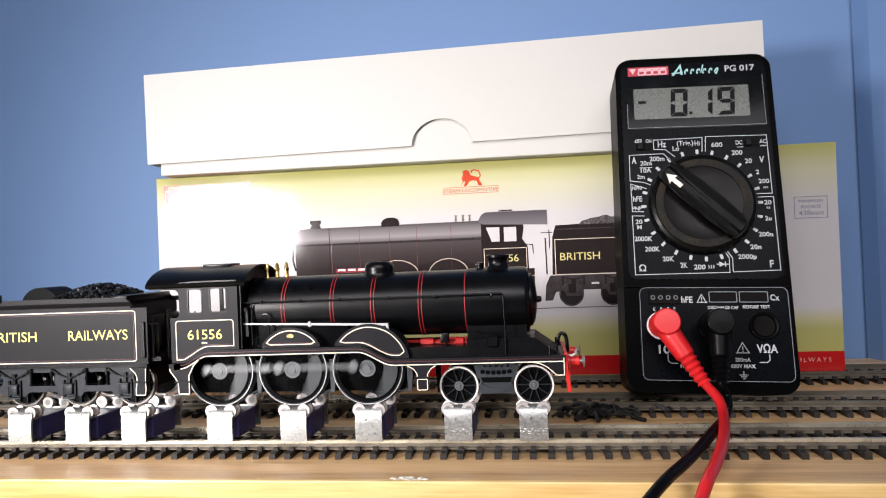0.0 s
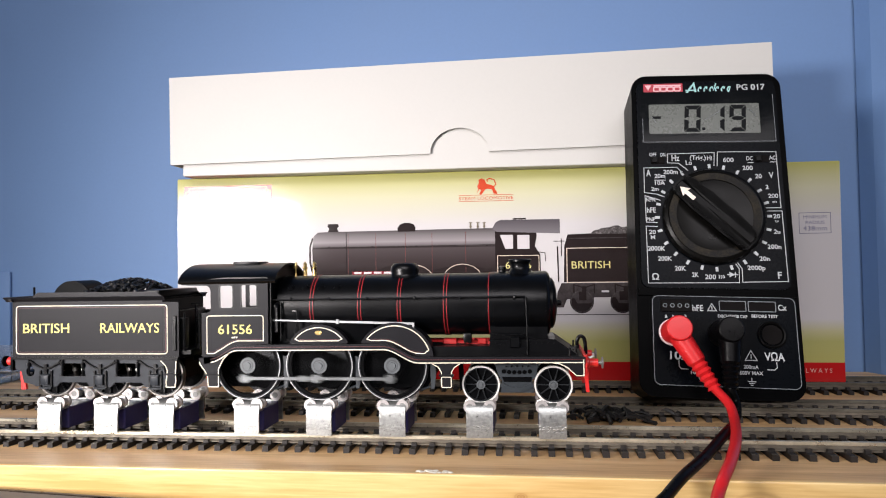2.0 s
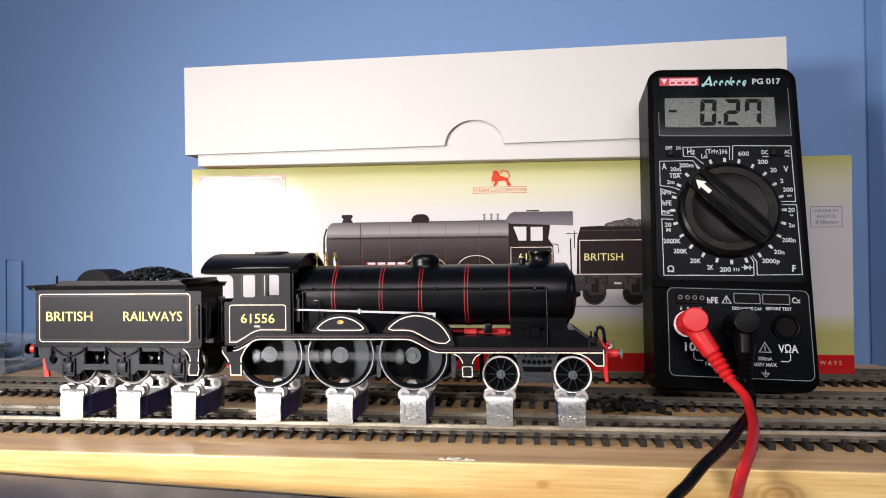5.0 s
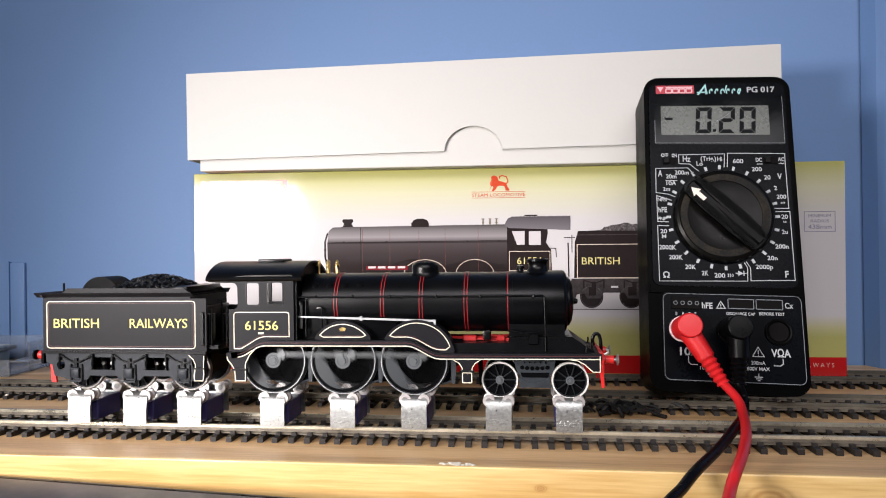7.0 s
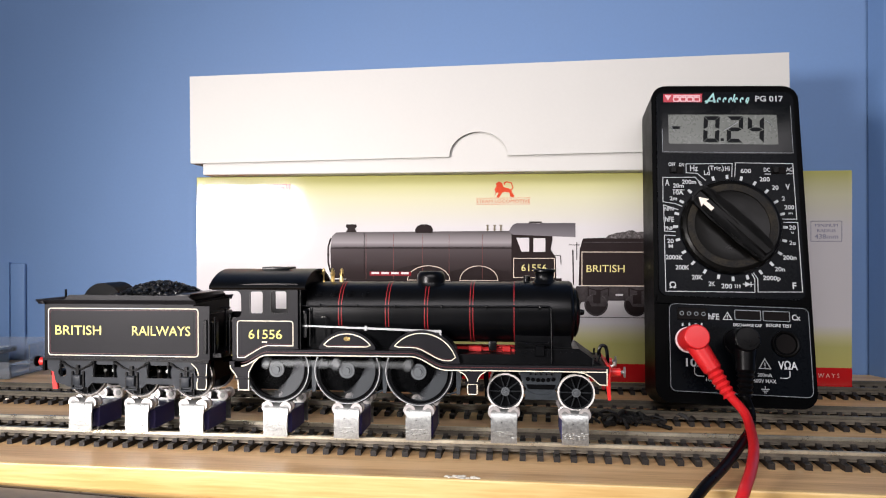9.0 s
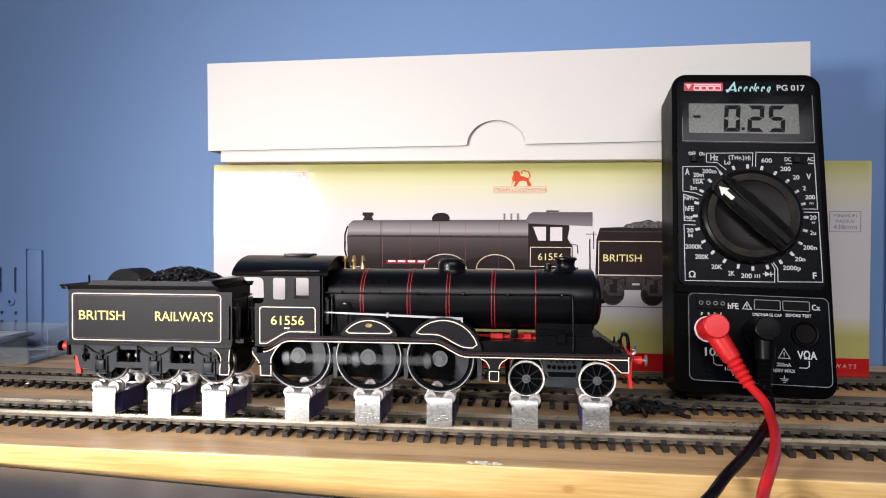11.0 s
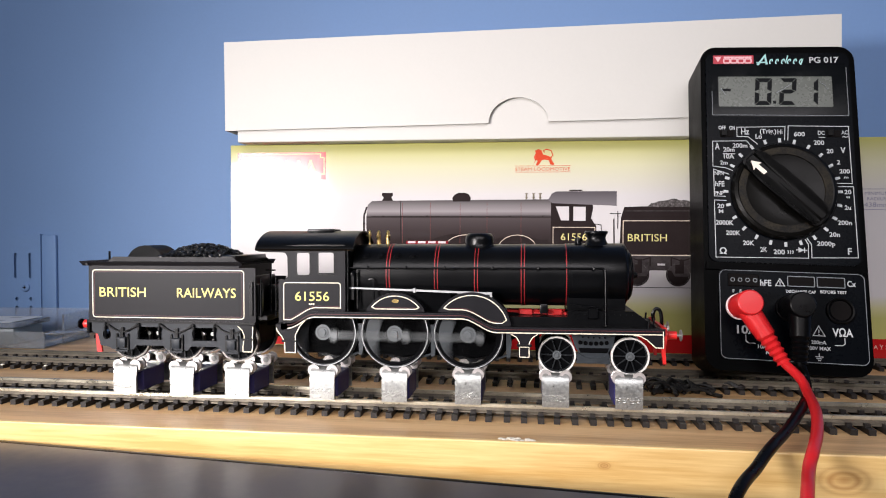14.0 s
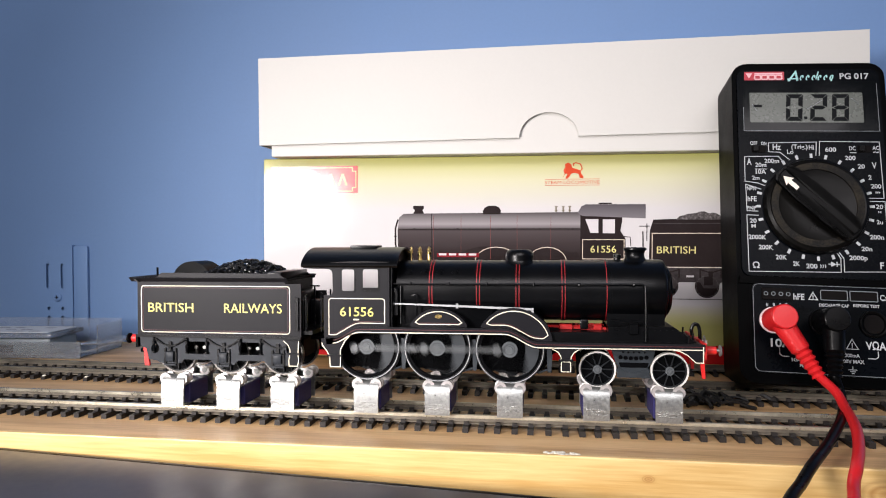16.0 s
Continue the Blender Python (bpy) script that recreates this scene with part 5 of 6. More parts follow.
    box(st, -138.6, -133.6, -16.8, -15.0, 27.2, 27.8)
    step = part("footstep", st, CABPAINT, T, "lined black footstep")
    part("lining", stripe(B(), [(-140.2, 32.4), (-138.4, 30.8), (-137.6, 29), (-137.6, 27.5), (-138.1, 25), (-138.0, 22.9), (-134.7, 22.9), (-134.3, 25), (-134.5, 27.5), (-134.2, 32.2)], 0.31, -15.9), CREAM, step)
    part("drag_beam", box(B(), -200.8, -199.8, -15.0, 15.0, 28.6, 33.6), FRAMEBLACK, T)
    for s in (-1, 1):
        b = part("buffer", lathe(B(), [(1.7, -203.9), (1.5, -203.4), (1.5, -201.2), (2.0, -200.9), (2.0, -200.6)], (0, s * 11.5, 31.6), "x", 18), REDPAINT, T, "red buffer stock")
        part("buffer_head", lathe(B(), [(1.2, -206.2), (2.0, -205.8), (2.0, -205.3), (0.7, -205.0), (0.7, -203.8)], (0, s * 11.5, 31.6), "x", 18), FRAMEBLACK, b, "black buffer head")
    part("brake_pipe", plate(B(), [(-200.2, 28.8), (-198.0, 28.8), (-198.3, 25.2), (-197.5, 20.8), (-199.6, 20.8), (-199.9, 25.2)], -11.0, -10.0), REDPAINT, T, "red guard iron")
    part("rear_coupling", box(B(), -206, -200.5, -4, 4, 24.6, 26.4, 0.4), FRAMEBLACK, T)
    part("drawbar", box(B(), -134, -123, -3, 3, 31.0, 32.5), FRAMEBLACK, T)
    return T


def roller_stand(x, x_label):
    """A rolling-road unit clipped over the rails: bent zinc end plates, indigo block, four rollers."""
    R = thing("roller_stand", pose(x * MM, CY, 0.0052), x_label, "roller stand", group="rolling road")
    part("block", box(B(), -4.6, 4.6, -7.2, 7.6, 0.2, 8.2, 0.3, 1), INDIGO, R, "dark indigo plastic block")
    for s in (-1, 1):
        ya, yb = (-12.2, -11.2) if s < 0 else (11.2, 12.2)
        # plate bent over backwards at its top
        outer = [(-12.2, 0.1), (-12.2, 6.0), (-12.05, 8.0), (-11.7, 9.6), (-11.1, 10.9), (-10.2, 11.7), (-9.2, 12.0)]
        inner = [(-11.4, 0.1), (-11.4, 6.0), (-11.25, 7.8), (-10.9, 9.2), (-10.4, 10.2), (-9.8, 10.8), (-9.2, 11.0)]
        prof = [(-s * py, pz) for py, pz in outer + inner[::-1]]
        bm = plate(B(), prof, -4.65, 4.65, axis="x")
        pl = part("end_plate", bm, ZINC, R, "mottled galvanised end plate")
        bm = B()
        random.seed(int(x * 10) + s)
        for row in range(3):
            for k in range(17):
                xx = -4.2 + 8.4 * k / 16 + random.uniform(-0.22, 0.22)
                face = ya if s < 0 else yb
                lathe(bm, [(random.uniform(0.16, 0.36), face), (0.1, face + s * 0.11)], (xx, 0, 4.0 - row * 0.85 + random.uniform(-0.25, 0.25)), "y", 6)
        part("weld_bead", bm, ZINC, pl)
        shelf = box(B(), -4.5, 4.5, *((-11.2, -7.2) if s < 0 else (7.6, 11.2)), 8.0, 8.9)
        part("shelf", shelf, ZINC, R)
    for s in (-1, 1):
        for dx in (-3.5, 3.5):
            y0, y1 = (-11.0, -6.8) if s < 0 else (6.8, 13.6)
            bm = lathe(B(), [(2.2, y0), (2.2, y0 + 1.0), (1.5, y0 + 1.2), (1.5, y1 - 1.2), (2.2, y1 - 1.0), (2.2, y1)], (dx, 0, 10.6), "y", 24)
            roller = part("roller", bm, ROLLER, R, "bright flanged roller")
            bm = lathe(B(), [(1.1, y0 - 0.12), (1.1, y0 + 0.05)], (dx, 0, 10.6), "y", 16)
            part("roller_pin", bm, DULLTYRE, roller)
    return R


# ---------------------------------------------------------------- multimeter
METER = pose(0.0705, 0.2982, 0.1135, -12.9, 0, 0.22) @ pose(0, 0, 0, 0, 1.87, 0)
DIGITS = {"0": "abcdef", "1": "bc", "2": "abged", "3": "abgcd", "4": "fgbc", "5": "afgcd", "6": "afgecd", "7": "abcf", "8": "abcdefg", "9": "abcdfg"}


def warning_triangle(bm, cx, cz, r, y):
    pts = [(cx + r * math.cos(radians(a)), cz + r * math.sin(radians(a))) for a in (90, 210, 330)]
    stripe(bm, pts, 0.3, y, True)
    stripe(bm, [(cx, cz + r * 0.45), (cx, cz - r * 0.1)], 0.35, y)
    stripe(bm, [(cx, cz - r * 0.22), (cx, cz - r * 0.35)], 0.35, y)


def multimeter():
    M = thing("multimeter", METER, "black handheld digital multimeter leaning on the cartons, leads plugged in", "multimeter")
    # case: rounded slab, slightly narrower to the foot, split at the step
    bm = plate(B(), round_rect(-31.2, 32.1, -105.6, 35.2, 6.5, 6), 0.6, 24)
    bmesh.ops.bevel(bm, geom=[e for e in bm.edges if abs(e.verts[0].co.y - e.verts[1].co.y) < 0.01 and len(e.link_faces) == 2 and e.calc_face_angle(0) > 0.5], offset=2.2, segments=4, affect="EDGES", profile=0.5)
    case = part("case", bm, CASE, M, "black moulded plastic case")
    part("upper_face", plate(B(), round_rect(-29.2, 29.6, -61.4, 31.8, 3.5, 5), -0.2, 1.0), FACE, M, "black printed upper face")
    part("lower_face", plate(B(), round_rect(-25.6, 30.6, -101.2, -64.4, 2.6, 5), 0.0, 1.0), FACE, M, "dark socket panel")
    ridge = plate(B(), [(-30.6, -64.6), (31, -64.6), (30.6, -61.6), (-30.2, -61.6)], -0.5, 1.0)
    part("step_ridge", ridge, CASE, M)
    part("socket_border", stripe(B(), round_rect(-25.2, 30.2, -100.8, -64.8, 2.4), 0.22, 0.0, True), mat("edge_grey", (0.18, 0.20, 0.22), 0.45), M)
    # display
    fr = part("display_window", plate(B(), round_rect(-27.1, 28.4, 2.4, 26.2, 1.6), -0.45, 0.0, [round_rect(-24.1, 22.3, 6.9, 20.9, 0.6)[::-1]]), mat("window_black", (0.004, 0.005, 0.006), 0.12, spec=0.12, vary=0.1), M, "glossy black display window")
    part("window_edge", stripe(B(), [(-26.8, 14), (-26.8, 3.0), (28.1, 3.0), (28.1, 25)], 0.18, -0.45), bpy.data.materials["edge_grey"], fr)
    part("lcd_back", plate(B(), [(-24.2, 6.8), (22.4, 6.8), (22.4, 21.0), (-24.2, 21.0)], -0.30, -0.22), LCD, M, "grey liquid crystal panel")
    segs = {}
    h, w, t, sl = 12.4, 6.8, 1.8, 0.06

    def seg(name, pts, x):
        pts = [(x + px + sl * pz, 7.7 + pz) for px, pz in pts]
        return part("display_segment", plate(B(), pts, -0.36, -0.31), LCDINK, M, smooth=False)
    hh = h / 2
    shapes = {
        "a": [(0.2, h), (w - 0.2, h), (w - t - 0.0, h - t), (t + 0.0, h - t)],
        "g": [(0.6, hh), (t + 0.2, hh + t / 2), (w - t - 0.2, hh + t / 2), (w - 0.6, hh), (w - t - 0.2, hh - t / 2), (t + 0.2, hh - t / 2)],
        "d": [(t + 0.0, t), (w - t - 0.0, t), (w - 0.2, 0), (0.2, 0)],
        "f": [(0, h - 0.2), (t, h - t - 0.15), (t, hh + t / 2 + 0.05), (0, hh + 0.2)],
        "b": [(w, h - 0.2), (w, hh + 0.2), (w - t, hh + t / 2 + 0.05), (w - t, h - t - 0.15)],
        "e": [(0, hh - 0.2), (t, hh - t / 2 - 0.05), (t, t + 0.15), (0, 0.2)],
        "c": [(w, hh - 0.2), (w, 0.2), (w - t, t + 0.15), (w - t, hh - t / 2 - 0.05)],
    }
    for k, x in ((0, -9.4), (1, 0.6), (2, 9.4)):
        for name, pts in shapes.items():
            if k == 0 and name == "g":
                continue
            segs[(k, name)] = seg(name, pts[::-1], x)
    part("minus_bar", plate(B(), [(-22.6, 14.0), (-19.0, 14.0), (-19.0, 15.2), (-22.6, 15.2)], -0.36, -0.31), LCDINK, M)
    part("decimal_point", plate(B(), [(-1.8, 8.4), (-0.5, 8.4), (-0.5, 9.7), (-1.8, 9.7)], -0.36, -0.31), LCDINK, M)
    for pts, wide in (([(-0.4, 13.3), (2.4, 14.9), (5.9, 17.4)], 0.16),
                      ([(17.4, 18.3), (19.2, 16.9), (20.5, 14.8)], 0.14),
                      ([(-23.0, 15.4), (-21.2, 12.2)], 0.14)):
        part("window_scratch", stripe(B(), pts, wide, -0.47, False, 0.04),
             bpy.data.materials["edge_grey"], fr, "fine pale scratch")
    # maker's marks as plain shapes
    part("maker_panel", plate(B(), [(-26, 26.9), (-9.2, 26.9), (-9.2, 30.9), (-26, 30.9)], -0.3, -0.1), LOGORED, M, "red maker's panel")
    bm = plate(B(), [(-25.4, 30.2), (-22.6, 30.2), (-24.0, 27.7)], -0.38, -0.28)
    box(bm, -21.6, -10.0, -0.38, -0.28, 29.6, 30.3)
    for k in range(4):
        ring_pts = round_rect(-21.6 + k * 2.95, -19.1 + k * 2.95, 27.3, 29.2, 0.4)
        stripe(bm, ring_pts, 0.55, -0.3, True)
    part("maker_mark", bm, LOGOPINK, M)
    bm = B()
    stripe(bm, [(-7.6, 26.2), (-4.4, 30.8), (-3.8, 26.6)], 0.9, -0.2)
    stripe(bm, [(-8.0, 27.4), (-3.4, 27.6)], 0.5, -0.2)
    for k in range(6):
        xa = -2.9 + k * 2.45
        stripe(bm, [(xa + 0.5 * math.cos(a) + 0.35 * math.sin(a) + 0.9, 28.0 + 1.0 * math.sin(a)) for a in [q * math.pi / 5 for q in range(9)]], 0.5, -0.2)
    stripe(bm, [(3.9, 27.2), (5.0, 30.8)], 0.5, -0.2)
    stripe(bm, [(11.0, 29.0), (9.8, 25.6), (8.8, 25.8)], 0.5, -0.2)
    part("series_mark", bm, TEAL, M, "teal script mark")
    part("model_number", letters(B(), "PG 017", 13.6, 25.4, 27.3, 2.6, -0.2, 0.08, 0.02), LEGEND, M, "white model number")
    # switch legends and frames
    y = -0.2
    bm = B()
    stripe(bm, [(2.2, -8.2), (2.6, -2.0), (-16.9, -2.5), (-16.9, -6.6), (-12.3, -6.8), (-8.6, -10.1)], 0.3, y)
    stripe(bm, [(3.5, -8.2), (3.9, -1.7), (27.7, -1.8), (27.9, -26.7), (22.0, -26.8)], 0.3, y)
    stripe(bm, [(-10.3, -12.2), (-13.1, -8.6), (-26.9, -8.9), (-27.0, -20.1), (-21.9, -20.8), (-18.9, -22.0)], 0.3, y)
    stripe(bm, [(-20.5, -23.6), (-26.8, -21.5), (-26.6, -33.3), (-22.0, -33.4)], 0.3, y)
    stripe(bm, [(-21.9, -35.2), (-26.7, -35.1), (-26.5, -59.6), (9.5, -58.8), (9.7, -53.0), (8.5, -50.9)], 0.3, y)
    stripe(bm, [(9.2, -50.4), (10.9, -53.0), (10.8, -58.6), (28.4, -58.0), (28.2, -28.1), (22.3, -28.2)], 0.3, y)
    part("printed_frame", bm, LEGEND, M, "white printed range frames")
    bm = B()
    dial = (0.6, -30.8)
    for k in range(24):
        a = radians(91 + 15 * k)
        c, s = math.cos(a), math.sin(a)
        bm = B()
        stripe(bm, [(dial[0] + 21.6 * c, dial[1] + 21.6 * s), (dial[0] + 23.5 * c, dial[1] + 23.5 * s)], 1.1, y)
        part("range_tick", bm, LEGEND, M, "white range tick")
    bm = B()
    txt = [("OFF", -24.4, -21.4, -3.5, 1.6), ("ON", -19.9, -17.7, -3.6, 1.6), ("Hz", -15.2, -11.9, -5.7, 2.7), ("(Trig.)", -7.6, -1.0, -5.2, 2.0), ("Hi", -0.5, 1.5, -5.4, 2.0), ("Lo", -9.4, -6.8, -7.5, 2.0), ("600", 6.0, 10.4, -6.3, 1.9), ("DC", 15.6, 18.2, -5.6, 1.8), ("AC", 24.8, 27.4, -5.3, 1.7), ("200", 13.7, 17.9, -10.0, 1.9), ("20", 18.6, 21.3, -13.7, 1.9), ("V", 24.1, 26.0, -13.6, 2.6), ("2", 22.4, 23.7, -18.5, 1.8), ("200", 23.2, 27.2, -22.4, 1.8), ("m", 24.8, 26.5, -24.6, 1.1), ("A", -26.0, -24.1, -12.6, 2.9), ("200m", -18.8, -12.8, -11.7, 1.9), ("20m", -22.6, -18.1, -13.5, 1.9), ("10A", -22.5, -18.3, -16.6, 1.9), ("2m", -24.1, -21.0, -19.3, 1.7), ("NPN", -26.4, -22.6, -24.1, 1.7), ("hFE", -26.2, -22.5, -29.0, 2.2), ("PNP", -26.6, -22.8, -32.8, 1.6), ("20", -25.6, -22.8, -38.5, 1.8), ("M", -25.0, -23.2, -40.7, 1.6), ("2000K", -26.3, -19.2, -45.7, 1.9), ("200K", -22.3, -16.6, -50.0, 1.9), ("20K", -15.7, -11.3, -54.1, 1.9), ("2K", -9.0, -6.3, -56.7, 1.9), ("200", -3.9, 0.5, -57.5, 1.9), ("\u03a9", -25.0, -22.2, -58.1, 2.5), ("20", 24.6, 27.3, -31.3, 1.8), ("u", 25.3, 26.5, -33.0, 1.1), ("2u", 24.4, 26.8, -37.9, 1.7), ("200n", 21.4, 26.8, -44.4, 1.8), ("20n", 17.9, 22.0, -49.5, 1.8), ("2000p", 13.0, 20.0, -53.4, 1.8), ("F", 24.6, 26.1, -56.8, 2.7), ("hFE", -9.5, -5.2, -70.8, 2.4), ("Cx", 23.6, 26.9, -69.9, 2.3), ("E", -20.3, -19.5, -74.0, 1.2), ("B", -17.6, -16.8, -73.9, 1.2), ("C", -15.2, -14.3, -73.9, 1.2), ("E", -12.6, -11.9, -73.8, 1.2), ("DISCHARGE CAP", 0.3, 11.7, -73.3, 1.2), ("BEFORE TEST", 13.3, 23.3, -73.0, 1.2), ("10A", -19.0, -10.9, -90.6, 3.2), ("V\u03a9A", 17.1, 24.7, -90.0, 3.1), ("200mA", 9.0, 14.6, -93.4, 1.4), ("600V MAX", 7.3, 16.2, -95.8, 1.4), ("10A", -11.2, -7.6, -96.2, 1.4), ("MAX", -8.2, -4.5, -98.3, 1.4)]
    for s, x0, x1, z, cap in txt:
        letters(bm, s, x0, x1, z, cap, -0.2, 0.05, 0.02)
    part("legend", bm, LEGEND, M, "white printed range figures")
    bm = B()
    stripe(bm, [(-22.9, -14.5), (-17.8, -14.5)], 0.25, y)
    stripe(bm, [(15.9, -6.7), (18.4, -6.7)], 0.3, y)
    part("symbol_mark", bm, LEGEND, M)
    bm = B()
    stripe(bm, [(25.0, -6.6), (25.8, -6.2), (26.5, -6.6), (27.3, -6.2)], 0.3, y)
    part("symbol_mark", bm, LEGEND, M)
    bm = B()
    for k in range(3):
        stripe(bm, arc_pts(1.0 + k * 0.9, -56.5, 0.9, -50, 50, 5), 0.35, y)
    part("symbol_mark", bm, LEGEND, M)
    bm = B()
    plate(bm, [(5.8, -56.6), (5.8, -54.4), (8.0, -55.5)], -0.25, -0.18)
    stripe(bm, [(8.1, -56.6), (8.1, -54.4)], 0.35, y)
    stripe(bm, [(4.8, -55.5), (9.2, -55.5)], 0.35, y)
    part("symbol_mark", bm, LEGEND, M)
    bm = B()
    for k, wd in enumerate((3.2, 2.1, 1.0)):
        stripe(bm, [(11.8 - wd / 2, -98.4 - k * 0.7), (11.8 + wd / 2, -98.4 - k * 0.7)], 0.3, 0.0)
    stripe(bm, [(11.8, -97.0), (11.8, -98.4)], 0.3, 0.0)
    part("symbol_mark", bm, LEGEND, M)
    bm = B()
    stripe(bm, [(-15.6, -91.0), (-15.6, -93.4), (-14.6, -94.3), (-12.0, -94.3)], 0.3, 0.0)
    part("symbol_mark", bm, LEGEND, M)
    bm = B()
    stripe(bm, [(21.6, -90.6), (21.6, -92.8), (20.6, -93.6), (17.8, -93.6)], 0.3, 0.0)
    part("symbol_mark", bm, LEGEND, M)
    for tx, tz, tr in ((12.1, -88.8, 2.6), (-1.8, -69.6, 2.0)):
        bm = B()
        warning_triangle(bm, tx, tz, tr, 0.0)
        part("warning_mark", bm, LEGEND, M, "white warning triangle")
    # slide switches
    for x, z in ((-21.0, -5.4), (21.7, -5.0)):
        sw = part("slide_switch", box(B(), x - 2.9, x + 2.9, -0.5, 0.4, z - 1.6, z + 1.6, 0.2, 1), HOLE, M)
        part("slider", box(B(), x - 2.6, x - 0.2, -1.4, -0.3, z - 1.3, z + 1.3, 0.2, 1), KNOBEDGE, sw)
    # selector knob: dished disc with a raised grip across it
    kn = part("selector_knob", lathe(B(), [(20.6, 0.2), (20.5, -2.0), (20.0, -3.2), (18.8, -3.8), (17.2, -3.2), (10, -2.7), (0.3, -2.6)], (dial[0], 0, dial[1]), "y", 72), KNOB, M, "worn black selector knob")
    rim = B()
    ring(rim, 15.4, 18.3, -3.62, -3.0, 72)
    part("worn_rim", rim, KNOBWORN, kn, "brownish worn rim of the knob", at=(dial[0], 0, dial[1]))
    bm = plate(B(), round_rect(-20.4, 19.0, -4.6, 4.6, 2.6, 4), -6.6, -2.2)
    bmesh.ops.bevel(bm, geom=[e for e in bm.edges if max(v.co.y for v in e.verts) < -6.5], offset=1.2, segments=3, affect="EDGES")
    bmesh.ops.rotate(bm, cent=(0, 0, 0), matrix=Matrix.Rotation(radians(44), 3, "Y"), verts=bm.verts)
    bmesh.ops.translate(bm, vec=(dial[0], 0, dial[1]), verts=bm.verts)
    part("knob_grip", bm, KNOBEDGE, kn, "black finger grip")
    d, n = Vector((-0.72, 0.69)), Vector((0.69, 0.72))
    tip = Vector((-13.6, -19.6))
    arrow = [tip, tip - d * 3.7 + n * 2.3, tip - d * 3.4 + n * 0.9, tip - d * 7.8 + n * 0.9, tip - d * 7.8 - n * 0.9, tip - d * 3.4 - n * 0.9, tip - d * 3.7 - n * 2.3]
    bm = plate(B(), [tuple(p) for p in arrow], -0.06, 0.06)
    ar = part("pointer_arrow", bm, mat("arrow_cream", (0.85, 0.76, 0.66), 0.5), kn, "cream pointer arrow", at=(0, -6.65, 0))
    # sockets
    sk = part("transistor_socket", box(B(), -22.0, -10.0, -0.7, 0.6, -71.4, -66.2, 0.3, 1), HOLE, M)
    bm = B()
    for k in range(4):
        ring_b = arc_pts(-20.3 + k * 2.9, -68.8, 0.75, 0, 330, 11)
        stripe(bm, ring_b, 0.25, -0.7, True, 0.1)
    part("socket_rings", bm, bpy.data.materials["edge_grey"], sk)
    for x0, x1 in ((1.0, 11.2), (12.2, 22.6)):
        sk = part("capacitor_slot", box(B(), x0, x1, -0.5, 0.4, -70.6, -66.6, 0.2, 1), HOLE, M)
        part("slot_edge", stripe(B(), round_rect(x0, x1, -70.6, -66.6, 0.3, 2), 0.3, -0.5, True), bpy.data.materials["edge_grey"], sk)
    for x, m in ((-17.7, PINKRING), (1.4, KNOBEDGE), (20.5, KNOBEDGE)):
        j = part("jack", lathe(B(), [(5.4, 0.4), (5.4, -1.0), (4.9, -1.3), (4.4, -1.1), (4.0, 0.2), (2.0, 0.3)], (x, 0, -79.8), "y", 36), m, M)
        part("jack_hole", lathe(B(), [(3.9, -0.6), (3.9, -0.5)], (x, 0, -79.8), "y", 28), HOLE, j)
    return M, segs


def test_lead(name, label, x, colour, lean, way, r):
    """A right-angled plug in its jack with a ribbed boot, and the lead hanging over the tracks."""
    t = thing(name, pose(0, 0, 0), label, "test lead", group="test leads")

    def at(px, py, pz):
        return METER @ Vector((px * MM, py * MM, pz * MM)) / MM
    c = at(x, 0, -79.8)
    bm = lathe(B(), [(3.3, -1.0), (5.0, -1.6), (5.0, -13.6), (4.8, -14.3), (4.4, -14.6), (0.4, -14.7)], (x, 0, -79.8), "y", 36)
    bmesh.ops.transform(bm, matrix=Matrix.Diagonal((1000, 1000, 1000, 1)) @ METER @ Matrix.Diagonal((0.001, 0.001, 0.001, 1)), verts=bm.verts)
    part("plug_head", bm, colour, t)
    a, b = at(x + 0.4, -9.4, -82), at(x + lean, -10.4, -102)
    path = [a.lerp(b, k / 20) for k in range(21)]
    rad = [4.2 - 1.1 * k / 20 for k in range(11)] + [(3.5 if k % 2 else 2.7) - 0.08 * k for k in range(10)]
    bm = tube(B(), path, rad, 18)
    part("ribbed_boot", bm, colour, t)
    pts = [tuple(a.lerp(b, 0.9)), tuple(b)] + way
    part("lead", tube(B(), [tuple(p) for p in spline(pts, 9)], r, 14), colour, t)
    return t


# ---------------------------------------------------------------- place the things
track(pose(0, CY, 0.0), -420, 290, "front model track with nickel rails on dark sleepers", RAIL)
# the two tracks behind take the rail colour that carries the shade
track(pose(0, 0.2975, 0.0, 0, 0, -1.7), -480, 185, "second model track with nickel rails darkened for shade", RAIL_SHADED, ((-292, -14.5), (-268.5, -14.0)))
track(pose(0, 0.3560, 0.0, 0, 0, -0.6), -150, 185, "rear model track under the printed carton", RAIL_SHADED)
carton()
white_box()
shelf_upright()
plastic_tub()
black_scrap()
LOCO, WHEELSETS, ROD = locomotive()
tender()
for x in (-187.4, -164.3, -142.3, -109.5, -82.5, -55.8, -25.0, 0.0):
    roller_stand(x, "galvanised roller stand with an indigo block on the front track")
METER_THING, SEGMENTS = multimeter()
test_lead("red_test_lead", "glossy red silicone test lead in the ten amp jack", -17.7, PLUGRED, 12.6, [(64.6, 256, 12.6), (63.2, 245, 9.4), (57.9, 225, 8.3), (51.6, 208, 6.4), (45.8, 196, 4.0), (42.4, 190, 0.6), (35.0, 172, -4.6), (24, 148, -30)], 1.72)
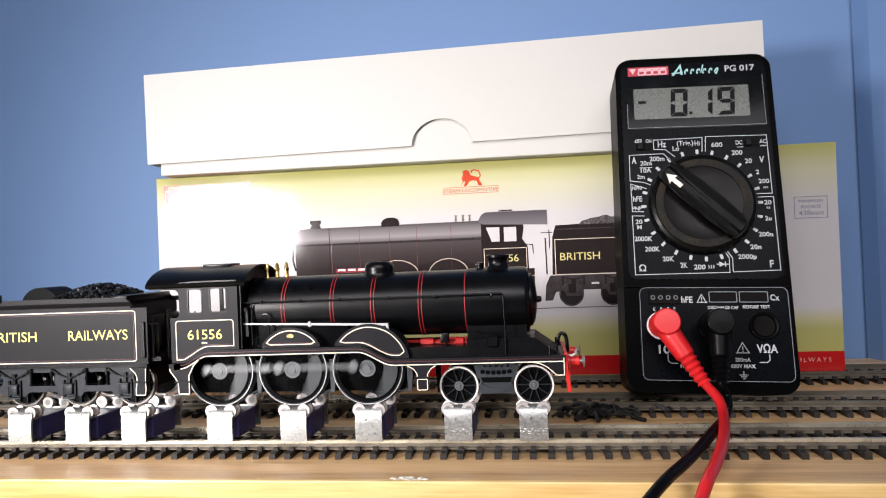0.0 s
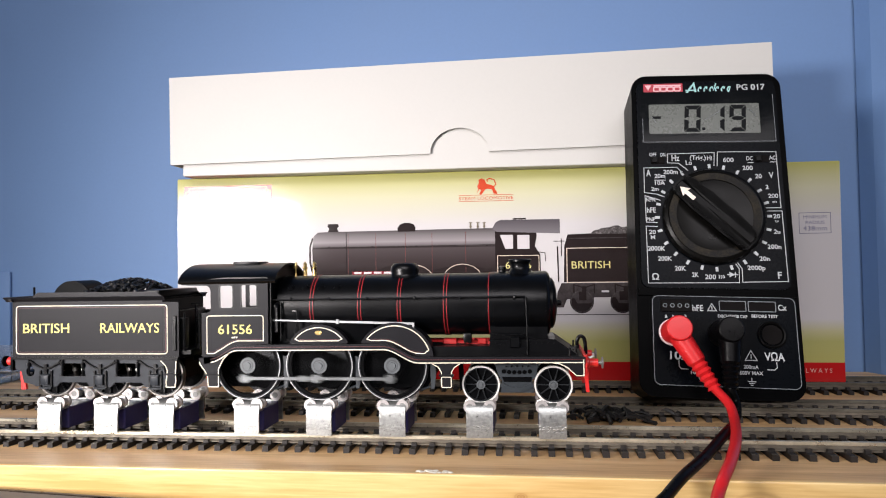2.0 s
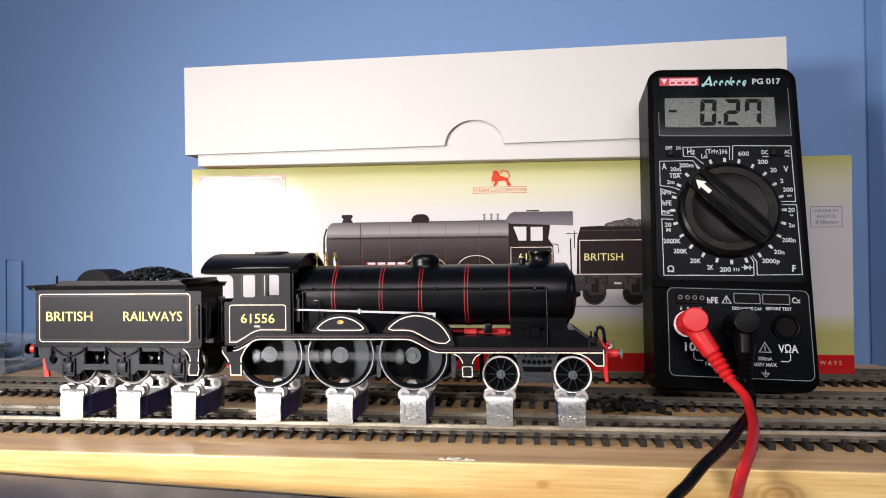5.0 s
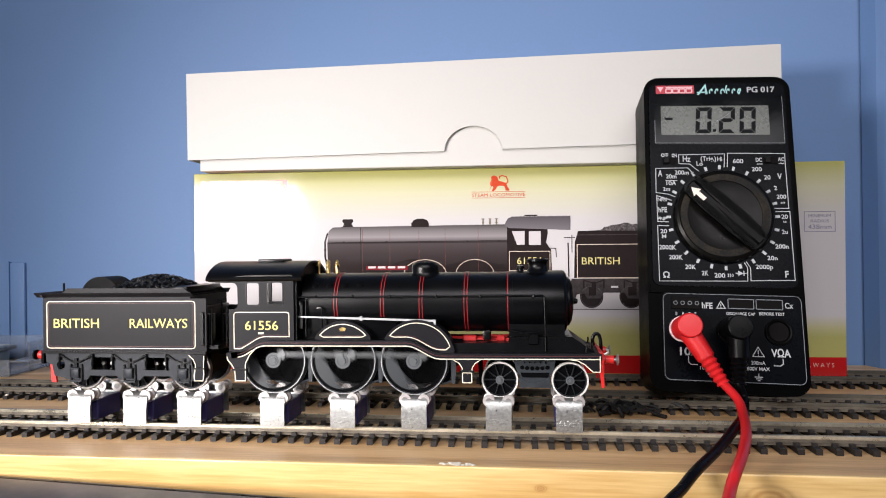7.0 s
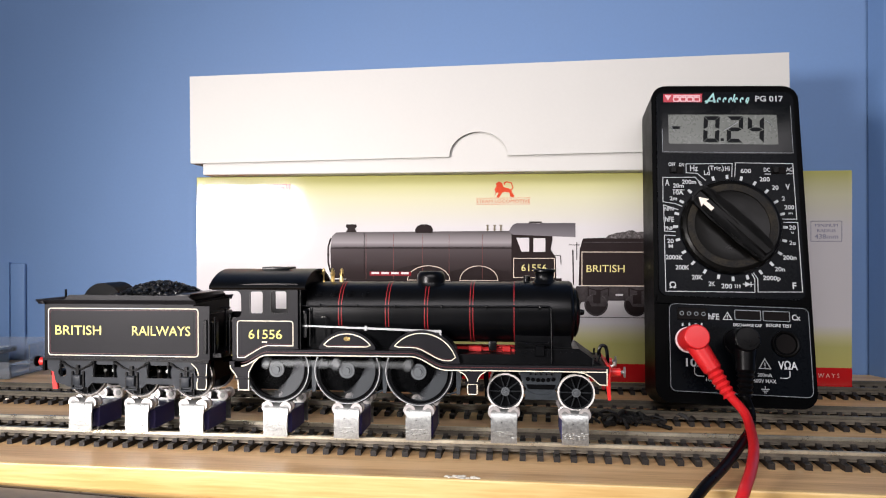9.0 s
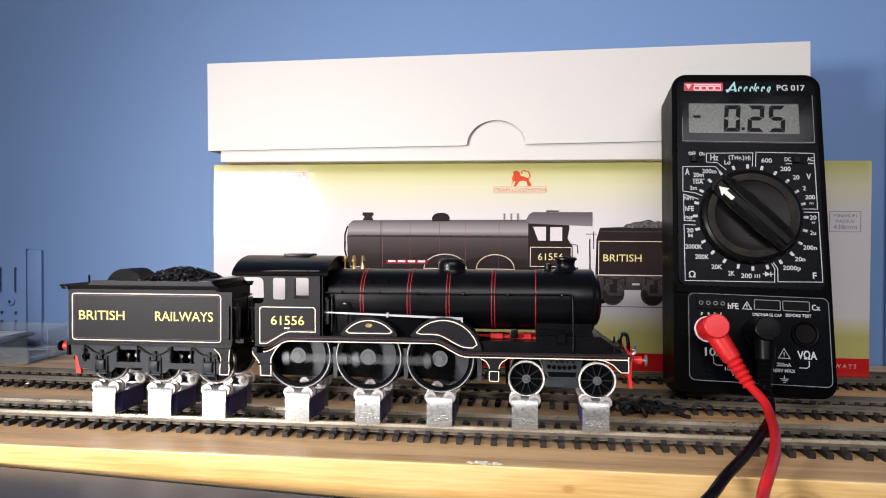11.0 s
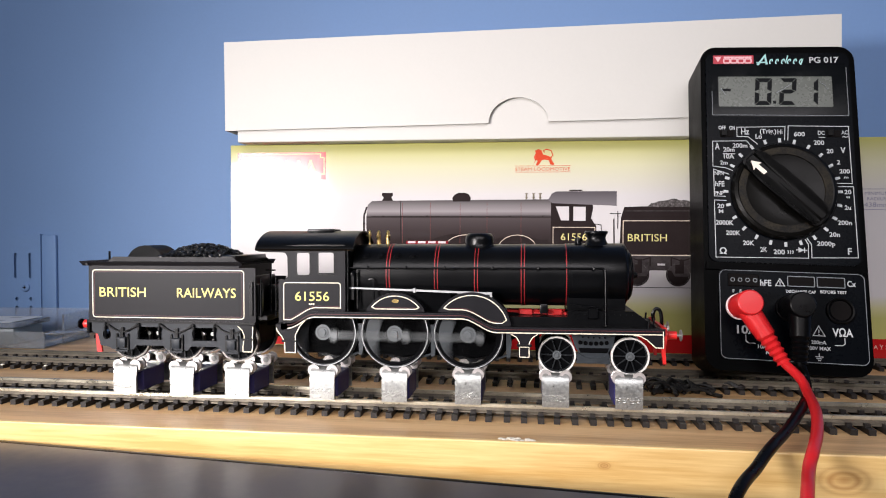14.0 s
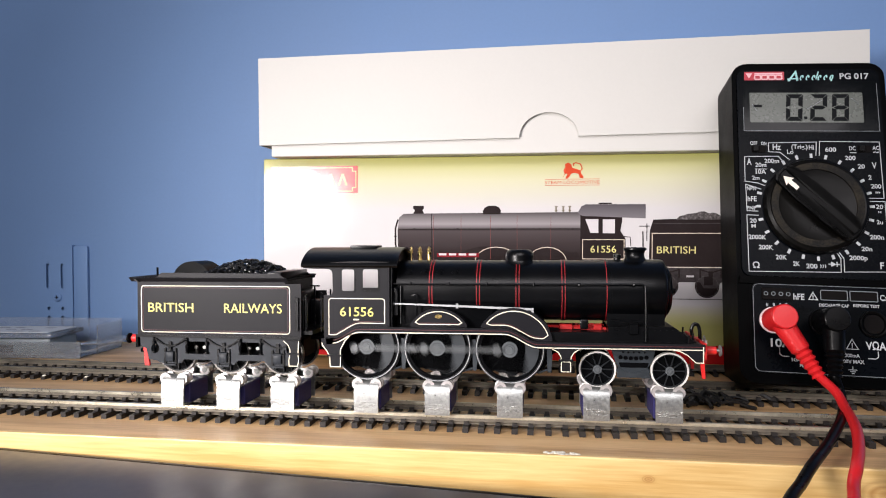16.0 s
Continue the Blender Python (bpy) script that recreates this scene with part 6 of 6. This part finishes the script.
test_lead("black_test_lead", "glossy black silicone test lead in the common jack", 1.4, PLUGBLACK, -0.6, [(69.6, 264, 10.4), (65.4, 252, 7.3), (56.6, 233, 7.3), (46.6, 217, 4.6), (36.5, 202, 2.8), (30.0, 193, 0.2), (18.0, 175, -5.0), (4, 150, -30)], 1.7)

# ---------------------------------------------------------------- what moves
CRANK_TURN = [(0.0, 168), (0.5, 10), (1.0, 190), (1.5, 222), (2.0, 262), (2.5, 278), (3.0, 60), (3.5, 255), (4.0, 218), (6.5, 315), (7.0, 33), (7.5, 165), (8.0, 208), (8.5, 0), (9.0, 145), (11.5, 290), (12.0, 75), (12.5, 140), (13.0, 218), (13.5, 278), (14.0, 348), (14.5, 28), (15.0, 110), (15.5, 285), (16.0, 182)]
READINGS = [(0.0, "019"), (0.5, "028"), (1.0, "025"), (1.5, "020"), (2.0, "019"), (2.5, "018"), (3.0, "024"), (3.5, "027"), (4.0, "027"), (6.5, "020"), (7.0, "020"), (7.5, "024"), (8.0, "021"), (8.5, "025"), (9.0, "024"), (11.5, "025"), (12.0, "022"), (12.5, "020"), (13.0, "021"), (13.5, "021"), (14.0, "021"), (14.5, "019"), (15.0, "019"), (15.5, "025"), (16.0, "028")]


def crank_angles():
    """Unwrapped crank angle, frame by frame: the wheels turn clockwise at about 5.3 turns a second."""
    knots, angle = [], CRANK_TURN[0][1]
    knots.append((0.0, angle))
    for (t0, _), (t1, a1) in zip(CRANK_TURN, CRANK_TURN[1:]):
        want = -1900.0 * (t1 - t0)
        step = (a1 - angle) % 360 - 360
        step += 360 * round((want - step) / 360)
        angle += step
        knots.append((t1, angle))
    ts = [k / FPS for k in range(16 * FPS + 1)]
    return list(zip(ts, np.interp(ts, [k[0] for k in knots], [k[1] for k in knots])))


def motions():
    angles = crank_angles()
    for axle, x in zip(WHEELSETS, DRIVERS):
        walk(axle, [(t, pose(x * MM, 0, AXLE_Z * MM, 0, -a, 0)) for t, a in angles])
    walk(ROD, [(t, pose((DRIVERS[1] + CRANK * math.cos(radians(a))) * MM, 0, (AXLE_Z + CRANK * math.sin(radians(a))) * MM)) for t, a in angles])
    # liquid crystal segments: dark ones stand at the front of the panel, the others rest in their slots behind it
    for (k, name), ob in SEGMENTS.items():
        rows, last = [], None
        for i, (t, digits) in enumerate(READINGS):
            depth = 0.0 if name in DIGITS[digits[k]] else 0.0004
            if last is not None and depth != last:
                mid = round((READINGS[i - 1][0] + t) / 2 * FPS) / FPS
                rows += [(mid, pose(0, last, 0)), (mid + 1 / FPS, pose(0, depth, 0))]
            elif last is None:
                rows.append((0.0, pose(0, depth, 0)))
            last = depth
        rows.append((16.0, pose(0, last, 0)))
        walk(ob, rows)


motions()
